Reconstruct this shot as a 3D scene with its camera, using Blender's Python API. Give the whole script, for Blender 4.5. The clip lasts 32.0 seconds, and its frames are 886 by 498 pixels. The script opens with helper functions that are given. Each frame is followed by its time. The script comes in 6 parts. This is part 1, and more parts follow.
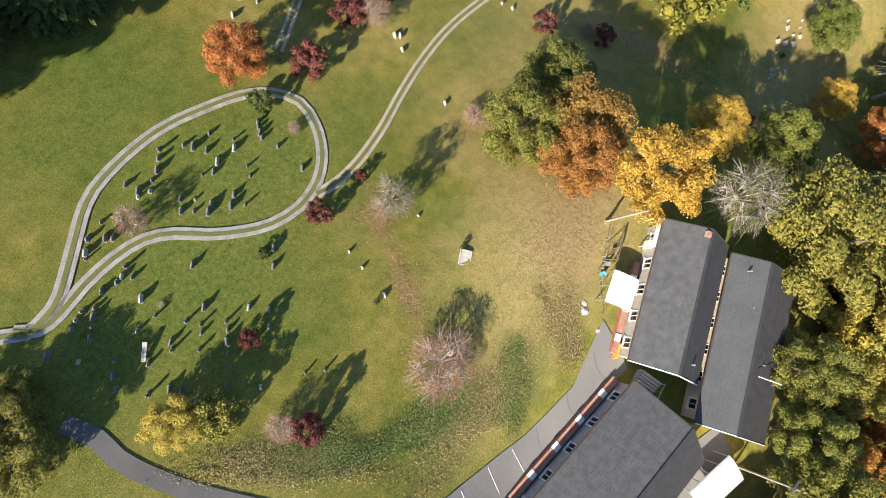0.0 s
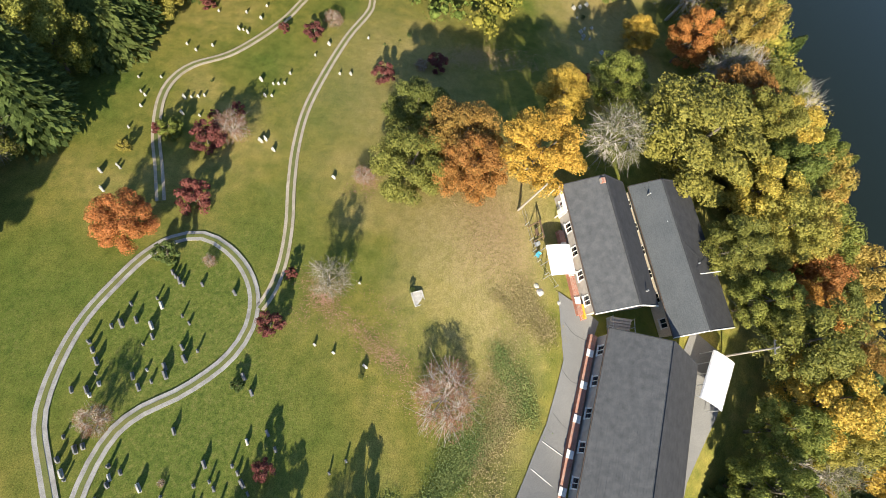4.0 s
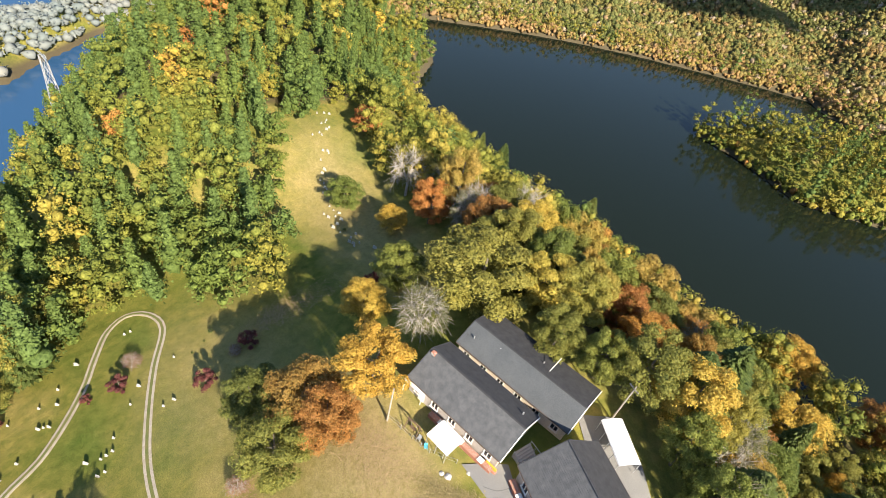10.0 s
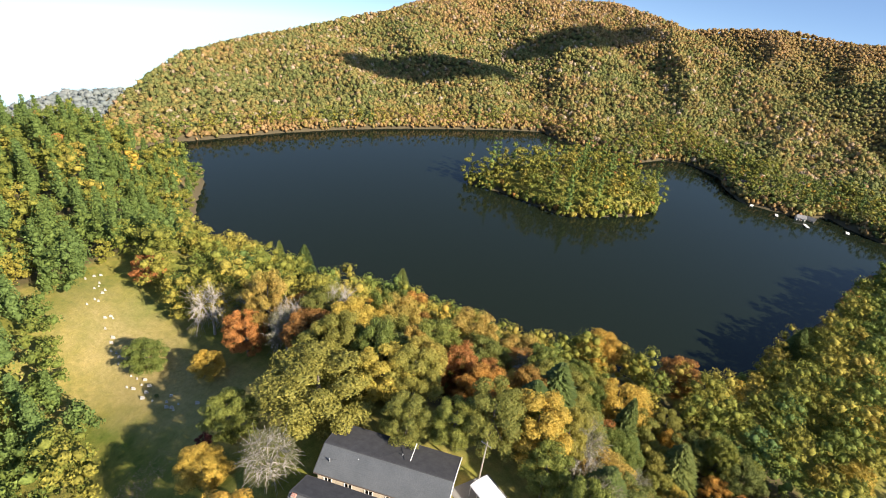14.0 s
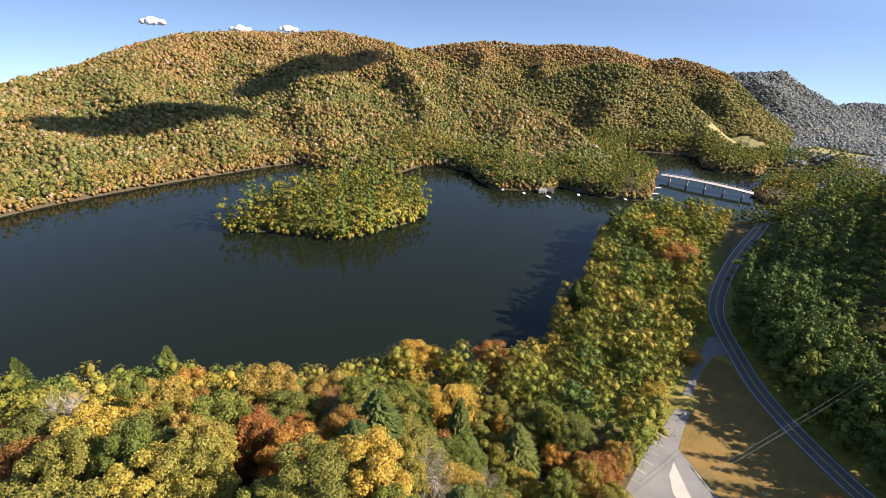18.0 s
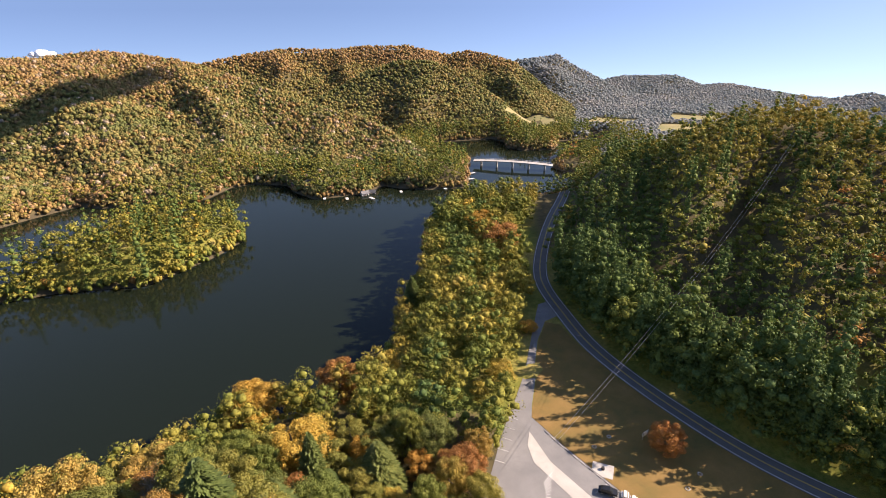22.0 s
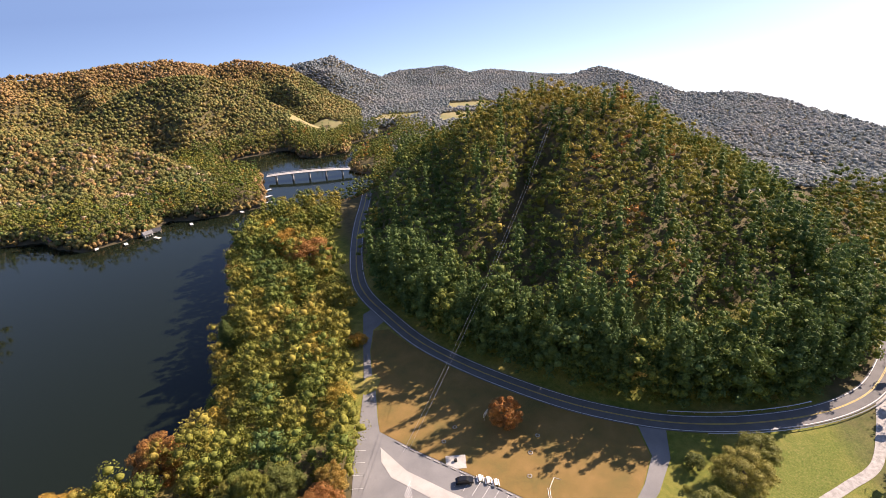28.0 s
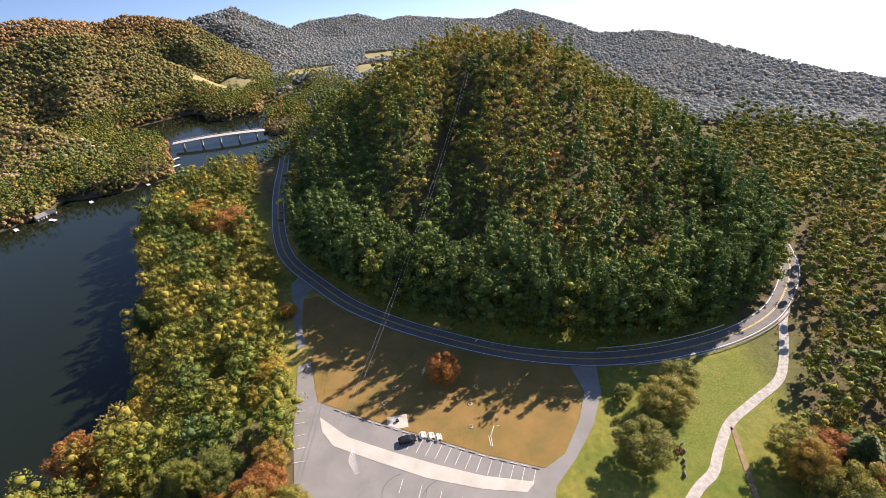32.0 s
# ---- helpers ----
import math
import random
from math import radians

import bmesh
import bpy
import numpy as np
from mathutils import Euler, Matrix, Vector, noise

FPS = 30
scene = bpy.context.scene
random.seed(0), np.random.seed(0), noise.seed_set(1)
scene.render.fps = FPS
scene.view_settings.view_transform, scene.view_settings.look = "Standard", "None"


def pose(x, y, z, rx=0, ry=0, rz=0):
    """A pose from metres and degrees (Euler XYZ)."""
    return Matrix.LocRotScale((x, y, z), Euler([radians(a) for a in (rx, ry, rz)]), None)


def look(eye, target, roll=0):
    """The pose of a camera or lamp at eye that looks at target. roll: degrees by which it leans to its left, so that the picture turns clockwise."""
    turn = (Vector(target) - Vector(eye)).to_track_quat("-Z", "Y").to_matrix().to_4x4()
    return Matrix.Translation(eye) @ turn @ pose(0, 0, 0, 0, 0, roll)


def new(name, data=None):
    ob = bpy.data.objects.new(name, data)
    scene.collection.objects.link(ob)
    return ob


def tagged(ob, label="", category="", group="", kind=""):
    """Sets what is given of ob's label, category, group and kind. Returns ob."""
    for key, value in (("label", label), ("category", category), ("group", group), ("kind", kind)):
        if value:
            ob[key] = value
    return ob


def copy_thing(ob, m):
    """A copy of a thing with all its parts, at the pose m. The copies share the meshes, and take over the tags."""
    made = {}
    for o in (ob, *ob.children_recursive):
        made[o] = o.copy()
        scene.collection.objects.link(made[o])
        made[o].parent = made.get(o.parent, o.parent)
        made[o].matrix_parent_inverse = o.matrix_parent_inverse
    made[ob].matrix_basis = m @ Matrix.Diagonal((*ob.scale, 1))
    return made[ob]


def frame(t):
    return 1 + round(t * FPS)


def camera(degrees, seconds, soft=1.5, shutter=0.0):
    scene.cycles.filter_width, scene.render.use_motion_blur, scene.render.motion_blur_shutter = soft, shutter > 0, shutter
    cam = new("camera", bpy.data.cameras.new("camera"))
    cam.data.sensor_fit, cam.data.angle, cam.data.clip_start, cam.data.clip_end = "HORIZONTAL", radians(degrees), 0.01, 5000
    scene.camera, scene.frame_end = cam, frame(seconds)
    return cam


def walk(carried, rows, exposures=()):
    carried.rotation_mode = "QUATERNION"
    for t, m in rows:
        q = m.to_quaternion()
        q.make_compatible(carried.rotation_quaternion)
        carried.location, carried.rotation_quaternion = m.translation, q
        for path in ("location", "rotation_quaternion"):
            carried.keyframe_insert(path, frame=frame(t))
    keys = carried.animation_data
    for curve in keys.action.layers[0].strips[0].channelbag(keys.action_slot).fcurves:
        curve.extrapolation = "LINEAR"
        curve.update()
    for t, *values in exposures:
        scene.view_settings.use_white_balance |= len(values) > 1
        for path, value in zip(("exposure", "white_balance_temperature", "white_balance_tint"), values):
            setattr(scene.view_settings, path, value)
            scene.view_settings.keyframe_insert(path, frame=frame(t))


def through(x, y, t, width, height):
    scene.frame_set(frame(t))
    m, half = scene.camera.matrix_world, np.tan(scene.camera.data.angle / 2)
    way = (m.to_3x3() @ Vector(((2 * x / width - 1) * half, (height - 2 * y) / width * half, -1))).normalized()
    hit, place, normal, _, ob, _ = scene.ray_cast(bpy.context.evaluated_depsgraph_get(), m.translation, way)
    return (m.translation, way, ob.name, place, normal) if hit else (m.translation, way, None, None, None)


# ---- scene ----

cam = camera(80.0, 32.0, 0.7)
PATH = [
    (0, (-3.20, -15.24, 105.37), (-28.12, -2.63, 9.35), 68.90),
    (1, (-3.21, -15.44, 106.21), (-28.75, -0.76, 10.65), 65.61),
    (2, (-3.08, -15.52, 106.79), (-29.75, 1.62, 11.95), 60.31),
    (2.5, (-2.91, -15.66, 107.07), (-30.62, 2.11, 12.65), 57.94),
    (4.5, (-0.27, -16.60, 107.91), (-42.70, 3.55, 19.63), 37.31),
    (5, (-0.24, -16.64, 108.30), (-45.59, 4.06, 21.61), 33.71),
    (6, (-0.59, -16.65, 109.38), (-51.01, 6.51, 26.18), 27.91),
    (7, (-1.98, -15.66, 111.26), (-56.03, 10.39, 31.26), 22.38),
    (8, (-2.27, -14.85, 113.16), (-59.72, 15.73, 37.24), 18.01),
    (9, (-1.76, -14.81, 115.01), (-61.76, 22.12, 44.04), 14.94),
    (10, (-1.39, -14.85, 117.31), (-62.97, 27.01, 50.56), 13.26),
    (11, (-1.20, -15.15, 119.84), (-62.46, 33.67, 57.68), 11.95),
    (12, (-0.73, -14.59, 121.91), (-59.48, 41.71, 63.77), 9.71),
    (13, (-0.46, -14.09, 123.07), (-54.96, 49.79, 68.76), 8.03),
    (14, (-0.11, -13.64, 124.12), (-48.90, 56.96, 72.78), 6.69),
    (14.5, (-0.35, -12.92, 123.76), (-45.66, 61.17, 74.18), 6.34),
    (16.5, (-3.33, -6.86, 117.27), (-30.70, 78.69, 73.31), 4.25),
    (17, (-3.38, -5.14, 116.05), (-26.53, 81.81, 72.42), 3.91),
    (18, (-2.06, -2.01, 114.78), (-16.91, 87.10, 71.89), 2.82),
    (19, (0.01, 0.00, 114.60), (-7.23, 90.30, 72.23), 1.13),
    (20, (1.06, 1.60, 114.12), (0.79, 92.21, 71.83), 0.83),
    (21, (1.98, 3.25, 113.49), (8.24, 93.82, 71.56), 0.23),
    (22, (2.69, 4.68, 112.82), (17.45, 94.39, 71.18), -0.43),
    (23, (2.55, 6.04, 112.80), (24.97, 94.15, 71.16), -0.58),
    (24, (2.25, 6.78, 113.90), (30.44, 93.07, 71.95), -1.04),
    (25, (2.37, 6.99, 115.40), (36.10, 91.09, 73.09), -1.57),
    (25.5, (2.77, 7.17, 115.75), (39.57, 89.92, 73.33), -1.98),
    (27.5, (5.45, 8.12, 115.77), (49.82, 86.83, 72.92), -3.16),
    (28, (6.03, 8.19, 115.67), (52.47, 85.72, 72.86), -3.41),
    (29, (7.54, 8.94, 115.39), (56.59, 84.04, 71.20), -3.84),
    (30, (8.72, 9.55, 114.99), (60.92, 81.06, 68.51), -4.32),
    (31, (9.36, 9.76, 114.94), (62.68, 78.87, 66.15), -4.42),
    (32, (9.85, 10.08, 114.96), (63.55, 77.11, 63.74), -4.52),
]

EXPOSURES = [(0, 1.13, 6700, 12), (5, 1.17, 6650, 7), (10, 1.34, 6700, 11), (14, 1.25, 6650, 13), (20, 1.22, 6900, 22), (25, 1.22, 7050, 29), (28, 1.24, 7000, 28), (32, 1.2, 6750, 23)]
walk(cam, [(t, look(eye, target, roll)) for t, eye, target, roll in PATH], EXPOSURES)

# ---- light ----
SUN_AZ, SUN_EL = 90.0, 31.0
world = bpy.data.worlds.new("world")
scene.world = world
world.use_nodes = True
wn, wl = world.node_tree.nodes, world.node_tree.links
sky = wn.new("ShaderNodeTexSky")
sky.sky_type, sky.sun_disc = "NISHITA", False
sky.sun_elevation, sky.sun_rotation = radians(SUN_EL), radians(SUN_AZ)
sky.air_density, sky.dust_density, sky.ozone_density = 1.0, 0.45, 4.0
# the hills stand below the eye: the sky's low haze goes on down behind them
wco, wsep, wcom = wn.new("ShaderNodeTexCoord"), wn.new("ShaderNodeSeparateXYZ"), wn.new("ShaderNodeCombineXYZ")
wmap = wn.new("ShaderNodeMapRange")
wmap.inputs["From Min"].default_value, wmap.inputs["From Max"].default_value = -0.15, 0.0
wmap.inputs["To Min"].default_value, wmap.inputs["To Max"].default_value = 0.08, 0.33
wtop = wn.new("ShaderNodeMath")
wtop.operation = "MAXIMUM"
wl.new(wco.outputs["Generated"], wsep.inputs[0])
wl.new(wsep.outputs["X"], wcom.inputs["X"])
wl.new(wsep.outputs["Y"], wcom.inputs["Y"])
wl.new(wsep.outputs["Z"], wmap.inputs["Value"])
wl.new(wmap.outputs[0], wtop.inputs[0])
wl.new(wsep.outputs["Z"], wtop.inputs[1])
wl.new(wtop.outputs[0], wcom.inputs["Z"])
wl.new(wcom.outputs[0], sky.inputs["Vector"])
wl.new(sky.outputs[0], wn["Background"].inputs["Color"])
wn["Background"].inputs["Strength"].default_value = 0.088
sun = new("sun", bpy.data.lights.new("sun", "SUN"))
sun.data.energy, sun.data.angle, sun.data.color = 5.4, radians(0.55), (1.0, 0.9, 0.74)
sun.matrix_world = look((0, 0, 0), (-math.sin(radians(SUN_AZ)) * math.cos(radians(SUN_EL)), -math.cos(radians(SUN_AZ)) * math.cos(radians(SUN_EL)), -math.sin(radians(SUN_EL))))


# ---- materials ----
def material(name, rough=0.8, metal=0.0):
    m = bpy.data.materials.new(name)
    m.use_nodes = True
    b = m.node_tree.nodes["Principled BSDF"]
    b.inputs["Roughness"].default_value, b.inputs["Metallic"].default_value = rough, metal
    return m, m.node_tree.nodes, m.node_tree.links, b


def noise_at(nodes, links, scale, detail=4, coords="Object", rough=0.6):
    c, n = nodes.new("ShaderNodeTexCoord"), nodes.new("ShaderNodeTexNoise")
    n.inputs["Scale"].default_value, n.inputs["Detail"].default_value, n.inputs["Roughness"].default_value = scale, detail, rough
    if coords == "World":
        g = nodes.new("ShaderNodeNewGeometry")
        links.new(g.outputs["Position"], n.inputs["Vector"])
    else:
        links.new(c.outputs[coords], n.inputs["Vector"])
    return n.outputs["Fac"]


def ramp_of(nodes, links, value, stops):
    r = nodes.new("ShaderNodeValToRGB")
    while len(r.color_ramp.elements) < len(stops):
        r.color_ramp.elements.new(0.5)
    for e, (at, c) in zip(r.color_ramp.elements, stops):
        e.position, e.color = at, (*c, 1)
    links.new(value, r.inputs["Fac"])
    return r.outputs["Color"]


def mixed(nodes, links, a, b, fac, mode="MIX"):
    m = nodes.new("ShaderNodeMix")
    m.data_type, m.blend_type = "RGBA", mode
    for socket, v in ((m.inputs["Factor"], fac), (m.inputs["A"], a), (m.inputs["B"], b)):
        if isinstance(v, (int, float)):
            socket.default_value = v
        elif isinstance(v, tuple):
            socket.default_value = (*v, 1)
        else:
            links.new(v, socket)
    return m.outputs["Result"]


def bump(nodes, links, b, value, strength, distance):
    n = nodes.new("ShaderNodeBump")
    n.inputs["Strength"].default_value, n.inputs["Distance"].default_value = strength, distance
    links.new(value, n.inputs["Height"])
    links.new(n.outputs[0], b.inputs["Normal"])


def plain(name, stops, scale, rough=0.8, metal=0.0, fine=None, bumps=0.0, coords="World"):
    """A surface that wanders between colours at one scale, with a finer grain over it."""
    m, n, l, b = material(name, rough, metal)
    base = ramp_of(n, l, noise_at(n, l, scale, 5, coords), stops)
    grain = noise_at(n, l, fine or scale * 9, 3, coords)
    tone = ramp_of(n, l, grain, [(0.25, (0.72, 0.72, 0.72)), (0.75, (1.25, 1.25, 1.25))])
    l.new(mixed(n, l, base, tone, 1.0, "MULTIPLY"), b.inputs["Base Color"])
    if bumps:
        bump(n, l, b, grain, 0.6, bumps)
    return m


def foliage(name, stops, through=0.28):
    """Leaves: a colour for each tree, wandering from clump to clump, and light that comes through."""
    m, n, l, b = material(name, 0.65)
    info, geo = n.new("ShaderNodeObjectInfo"), n.new("ShaderNodeNewGeometry")
    tint = n.new("ShaderNodeMath")
    tint.operation = "MULTIPLY_ADD"
    tint.inputs[1].default_value = 0.75
    l.new(info.outputs["Random"], tint.inputs[0])
    patch = n.new("ShaderNodeMath")
    patch.operation = "MULTIPLY"
    patch.inputs[1].default_value = 0.25
    l.new(noise_at(n, l, 0.35, 3, "World"), patch.inputs[0])
    l.new(patch.outputs[0], tint.inputs[2])
    base = ramp_of(n, l, tint.outputs[0], stops)
    tone = ramp_of(n, l, geo.outputs["Random Per Island"], [(0.0, (0.68, 0.72, 0.66)), (1.0, (1.28, 1.22, 1.15))])
    mottle = ramp_of(n, l, noise_at(n, l, 5.5, 4, "World"), [(0.36, (0.56, 0.6, 0.56)), (0.62, (1.3, 1.26, 1.22))])
    colour = mixed(n, l, mixed(n, l, base, tone, 1.0, "MULTIPLY"), mottle, 1.0, "MULTIPLY")
    l.new(colour, b.inputs["Base Color"])
    b.inputs["Specular IOR Level"].default_value = 0.25
    t, x = n.new("ShaderNodeBsdfTranslucent"), n.new("ShaderNodeMixShader")
    l.new(colour, t.inputs["Color"])
    x.inputs["Fac"].default_value = through
    l.new(b.outputs[0], x.inputs[1])
    l.new(t.outputs[0], x.inputs[2])
    l.new(x.outputs[0], n["Material Output"].inputs["Surface"])
    return m


def far_foliage(name, stops, through=0.22, vivid=1.0):
    """Distant woods: the colour of each tree lies in the mesh's own tint."""
    m, n, l, b = material(name, 0.75)
    at, geo = n.new("ShaderNodeAttribute"), n.new("ShaderNodeNewGeometry")
    at.attribute_name = "tint"
    base = ramp_of(n, l, at.outputs["Fac"], stops)
    tone = ramp_of(n, l, geo.outputs["Random Per Island"], [(0.0, (1 - 0.26 * vivid, 1 - 0.24 * vivid, 1 - 0.28 * vivid)), (1.0, (1 + 0.22 * vivid, 1 + 0.2 * vivid, 1 + 0.16 * vivid))])
    mottle = ramp_of(n, l, noise_at(n, l, 2.2, 5, "World"), [(0.35, (1 - 0.45 * vivid, 1 - 0.4 * vivid, 1 - 0.45 * vivid)), (0.65, (1 + 0.3 * vivid, 1 + 0.26 * vivid, 1 + 0.22 * vivid))])
    colour = mixed(n, l, mixed(n, l, base, tone, 1.0, "MULTIPLY"), mottle, 1.0, "MULTIPLY")
    l.new(colour, b.inputs["Base Color"])
    b.inputs["Specular IOR Level"].default_value = 0.15
    t, x = n.new("ShaderNodeBsdfTranslucent"), n.new("ShaderNodeMixShader")
    l.new(colour, t.inputs["Color"])
    x.inputs["Fac"].default_value = through
    l.new(b.outputs[0], x.inputs[1])
    l.new(t.outputs[0], x.inputs[2])
    l.new(x.outputs[0], n["Material Output"].inputs["Surface"])
    return m


GREEN, OLIVE, GOLD, ORANGE, RUST, PINE = (0.195, 0.2, 0.04), (0.32, 0.265, 0.055), (0.5, 0.34, 0.06), (0.48, 0.25, 0.07), (0.32, 0.135, 0.045), (0.095, 0.15, 0.05)
leaf_green = foliage("leaf_green", [(0.12, (0.125, 0.165, 0.04)), (0.35, (0.185, 0.215, 0.05)), (0.55, (0.255, 0.26, 0.06)), (0.74, (0.335, 0.285, 0.07)), (0.88, (0.4, 0.265, 0.075))])
leaf_gold = foliage("leaf_gold", [(0.1, (0.44, 0.37, 0.08)), (0.5, (0.5, 0.35, 0.07)), (0.9, (0.52, 0.3, 0.06))], 0.25)
leaf_orange = foliage("leaf_orange", [(0.1, (0.48, 0.27, 0.06)), (0.5, (0.47, 0.22, 0.065)), (0.9, (0.4, 0.15, 0.06))], 0.25)
leaf_rust = foliage("leaf_rust", [(0.1, (0.33, 0.21, 0.06)), (0.5, (0.36, 0.18, 0.055)), (0.9, (0.32, 0.13, 0.05))])
leaf_crimson = foliage("leaf_crimson", [(0.1, (0.15, 0.052, 0.055)), (0.9, (0.22, 0.075, 0.07))])
leaf_pine = foliage("leaf_pine", [(0.1, (0.09, 0.135, 0.045)), (0.5, (0.13, 0.175, 0.055)), (0.9, (0.165, 0.195, 0.06))])
WOODS = [(0.0, PINE), (0.2, (0.13, 0.175, 0.042)), (0.45, GREEN), (0.62, OLIVE), (0.75, (0.34, 0.26, 0.06)), (0.85, GOLD), (0.92, ORANGE), (1.0, RUST)]
woods_near = far_foliage("woods_leaves", WOODS)
woods_far = far_foliage("woods_far_leaves", [(0.0, (0.14, 0.16, 0.055)), (0.25, (0.21, 0.205, 0.07)), (0.45, (0.29, 0.225, 0.08)), (0.65, (0.35, 0.22, 0.09)), (0.8, (0.37, 0.24, 0.125)), (1.0, (0.44, 0.36, 0.27))], 0.26, 0.75)
# leaf colours with aerial haze mixed in: pale blue-grey, little contrast
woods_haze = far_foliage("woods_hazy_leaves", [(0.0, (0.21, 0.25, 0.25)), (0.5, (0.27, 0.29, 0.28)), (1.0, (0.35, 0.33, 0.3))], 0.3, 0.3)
bark = plain("bark", [(0.3, (0.09, 0.07, 0.05)), (0.7, (0.2, 0.17, 0.13))], 2.0, 0.9)
bark_pale = plain("bark_pale", [(0.3, (0.3, 0.27, 0.23)), (0.7, (0.45, 0.41, 0.36))], 2.0, 0.9)



# ---- the lie of the land ----
LAKE = [(-165, 72), (-132, 93), (-97, 110), (-60, 115), (-36, 132), (0, 144), (12, 170), (30, 235), (42, 285), (75, 316),
        (120, 312), (146, 328), (156, 350), (158, 364), (151, 384), (160, 398), (172, 416), (192, 430), (220, 441), (248, 482), (227, 491), (218, 470), (184, 463), (180, 448),
        (171, 435), (145, 436), (134, 450), (137, 470), (130, 487), (96, 483), (72, 479), (68, 456), (80, 430), (93, 413), (86, 396), (82, 368),
        (75, 346), (50, 345), (30, 352), (19, 360), (6, 344), (-26, 339), (-40, 356), (-46, 372), (-70, 381), (-86, 374), (-96, 352), (-130, 350), (-156, 346), (-174, 352), (-193, 332), (-221, 296), (-246, 262),
        (-267, 228), (-284, 192), (-297, 157), (-309, 126), (-306, 104), (-288, 96), (-262, 102), (-251, 120), (-228, 101), (-205, 86)]
ARM = [(-122, -72), (-168, -59), (-194, -52), (-212, -44), (-236, -30), (-257, -12), (-268, 4), (-280, 10), (-291, 2), (-288, -26), (-284, -37), (-267, -49), (-252, -61), (-238, -68), (-234, -95), (-222, -130), (-190, -170), (-150, -185), (-100, -180), (-80, -150), (-78, -112), (-86, -92), (-100, -80)]
ISLE = [(-157, 226), (-128, 232), (-94, 232), (-68, 262), (-60, 278), (-66, 300), (-110, 305), (-146, 262)]
ROAD = [(150, 345), (128, 300), (104, 258), (88, 226), (78.2, 202), (74.6, 185.8), (74.6, 166), (76, 144.9), (81, 125.6), (88.5, 106.6), (96.5, 90.8), (105.7, 78), (114.3, 69), (126.9, 59.3), (142.3, 51), (156.4, 46.6), (169.5, 45.8), (187, 49.1), (197.6, 54), (208, 62), (218, 76), (224, 96)]


def shore(px, py, poly):
    """Signed distance to a closed outline: negative inside."""
    p = np.array(poly, float)
    q = np.roll(p, -1, 0)
    best, inside = np.full(px.shape, 1e9), np.zeros(px.shape, bool)
    for (ax, ay), (bx, by) in zip(p, q):
        ex, ey = bx - ax, by - ay
        u = np.clip(((px - ax) * ex + (py - ay) * ey) / (ex * ex + ey * ey), 0, 1)
        best = np.minimum(best, np.hypot(px - ax - u * ex, py - ay - u * ey))
        if ay != by:
            inside ^= ((ay > py) != (by > py)) & (px < ax + (py - ay) / (by - ay) * ex)
    return np.where(inside, -best, best)


def off_line(px, py, line):
    """The distance to an open line."""
    best = np.full(px.shape, 1e9)
    for (ax, ay), (bx, by) in zip(line[:-1], line[1:]):
        ex, ey = bx - ax, by - ay
        u = np.clip(((px - ax) * ex + (py - ay) * ey) / (ex * ex + ey * ey), 0, 1)
        best = np.minimum(best, np.hypot(px - ax - u * ex, py - ay - u * ey))
    return best


def ramp(a, b, v):
    u = np.clip((v - a) / (b - a), 0, 1)
    return u * u * (3 - 2 * u)


def waves(px, py, size, seed):
    """Smooth rolling relief of about one unit, of that wavelength."""
    out = 0
    for n in range(5):
        a, k = 2.4 * n + seed, 2 * math.pi / size * (0.6 + 0.33 * n)
        out = out + np.sin(k * (px * math.cos(a) + py * math.sin(a)) + seed * 3.1 * n) / (1 + 0.4 * n)
    return out / 2.2


# the ridges that stand behind one another: heading, angle of the treetops seen from the hill, distance; then the run of each slope
MAIN = [(-76, -19.5, 325), (-73.3, -17.6, 345), (-70, -14.6, 385), (-68.3, -13.5, 400), (-63.6, -10.9, 460), (-53, -8.6, 540), (-44, -6.4, 590), (-39.7, -4.9, 620), (-35.3, -3.85, 640), (-30.8, -3.6, 650), (-26, -3.65, 650),
        (-21.8, -3.3, 640), (-17.1, -4.0, 620), (-13.8, -4.8, 600), (-9.8, -6.5, 570), (-4, -9.0, 510), (0.6, -10.2, 470), (3.3, -11.5, 440), (7, -13.6, 420), (10, -15.2, 410)]
SPUR = [(-6, -9.6, 575), (-4, -8.6, 580), (-0.5, -7.1, 590), (1.8, -5.9, 600), (5.1, -4.9, 600), (8.5, -4.9, 600), (10.8, -5.9, 595), (13.7, -7.6, 585), (16.1, -9.0, 570), (17.9, -10.2, 560), (20, -11.2, 545)]
BROWN = [(-18, -6.4, 730), (-13.8, -4.7, 740), (-9.8, -4.0, 740), (-5.8, -3.6, 740), (-1.2, -3.75, 740), (1.6, -3.5, 740), (6.1, -3.5, 740), (10, -4.4, 740), (12.1, -4.0, 740), (15.3, -4.6, 730), (16.9, -5.1, 720), (18.5, -6.2, 710), (20.5, -7.8, 690), (23, -9.2, 660), (26, -10.4, 630)]
BLUE = [(13, -7.5, 830), (15, -6, 830), (16.9, -4.9, 830), (20.3, -4.45, 830), (21.1, -4.3, 830), (22.9, -5.4, 820), (25.4, -6.5, 800), (27, -7.4, 780), (30, -9, 720), (33, -10.3, 650)]
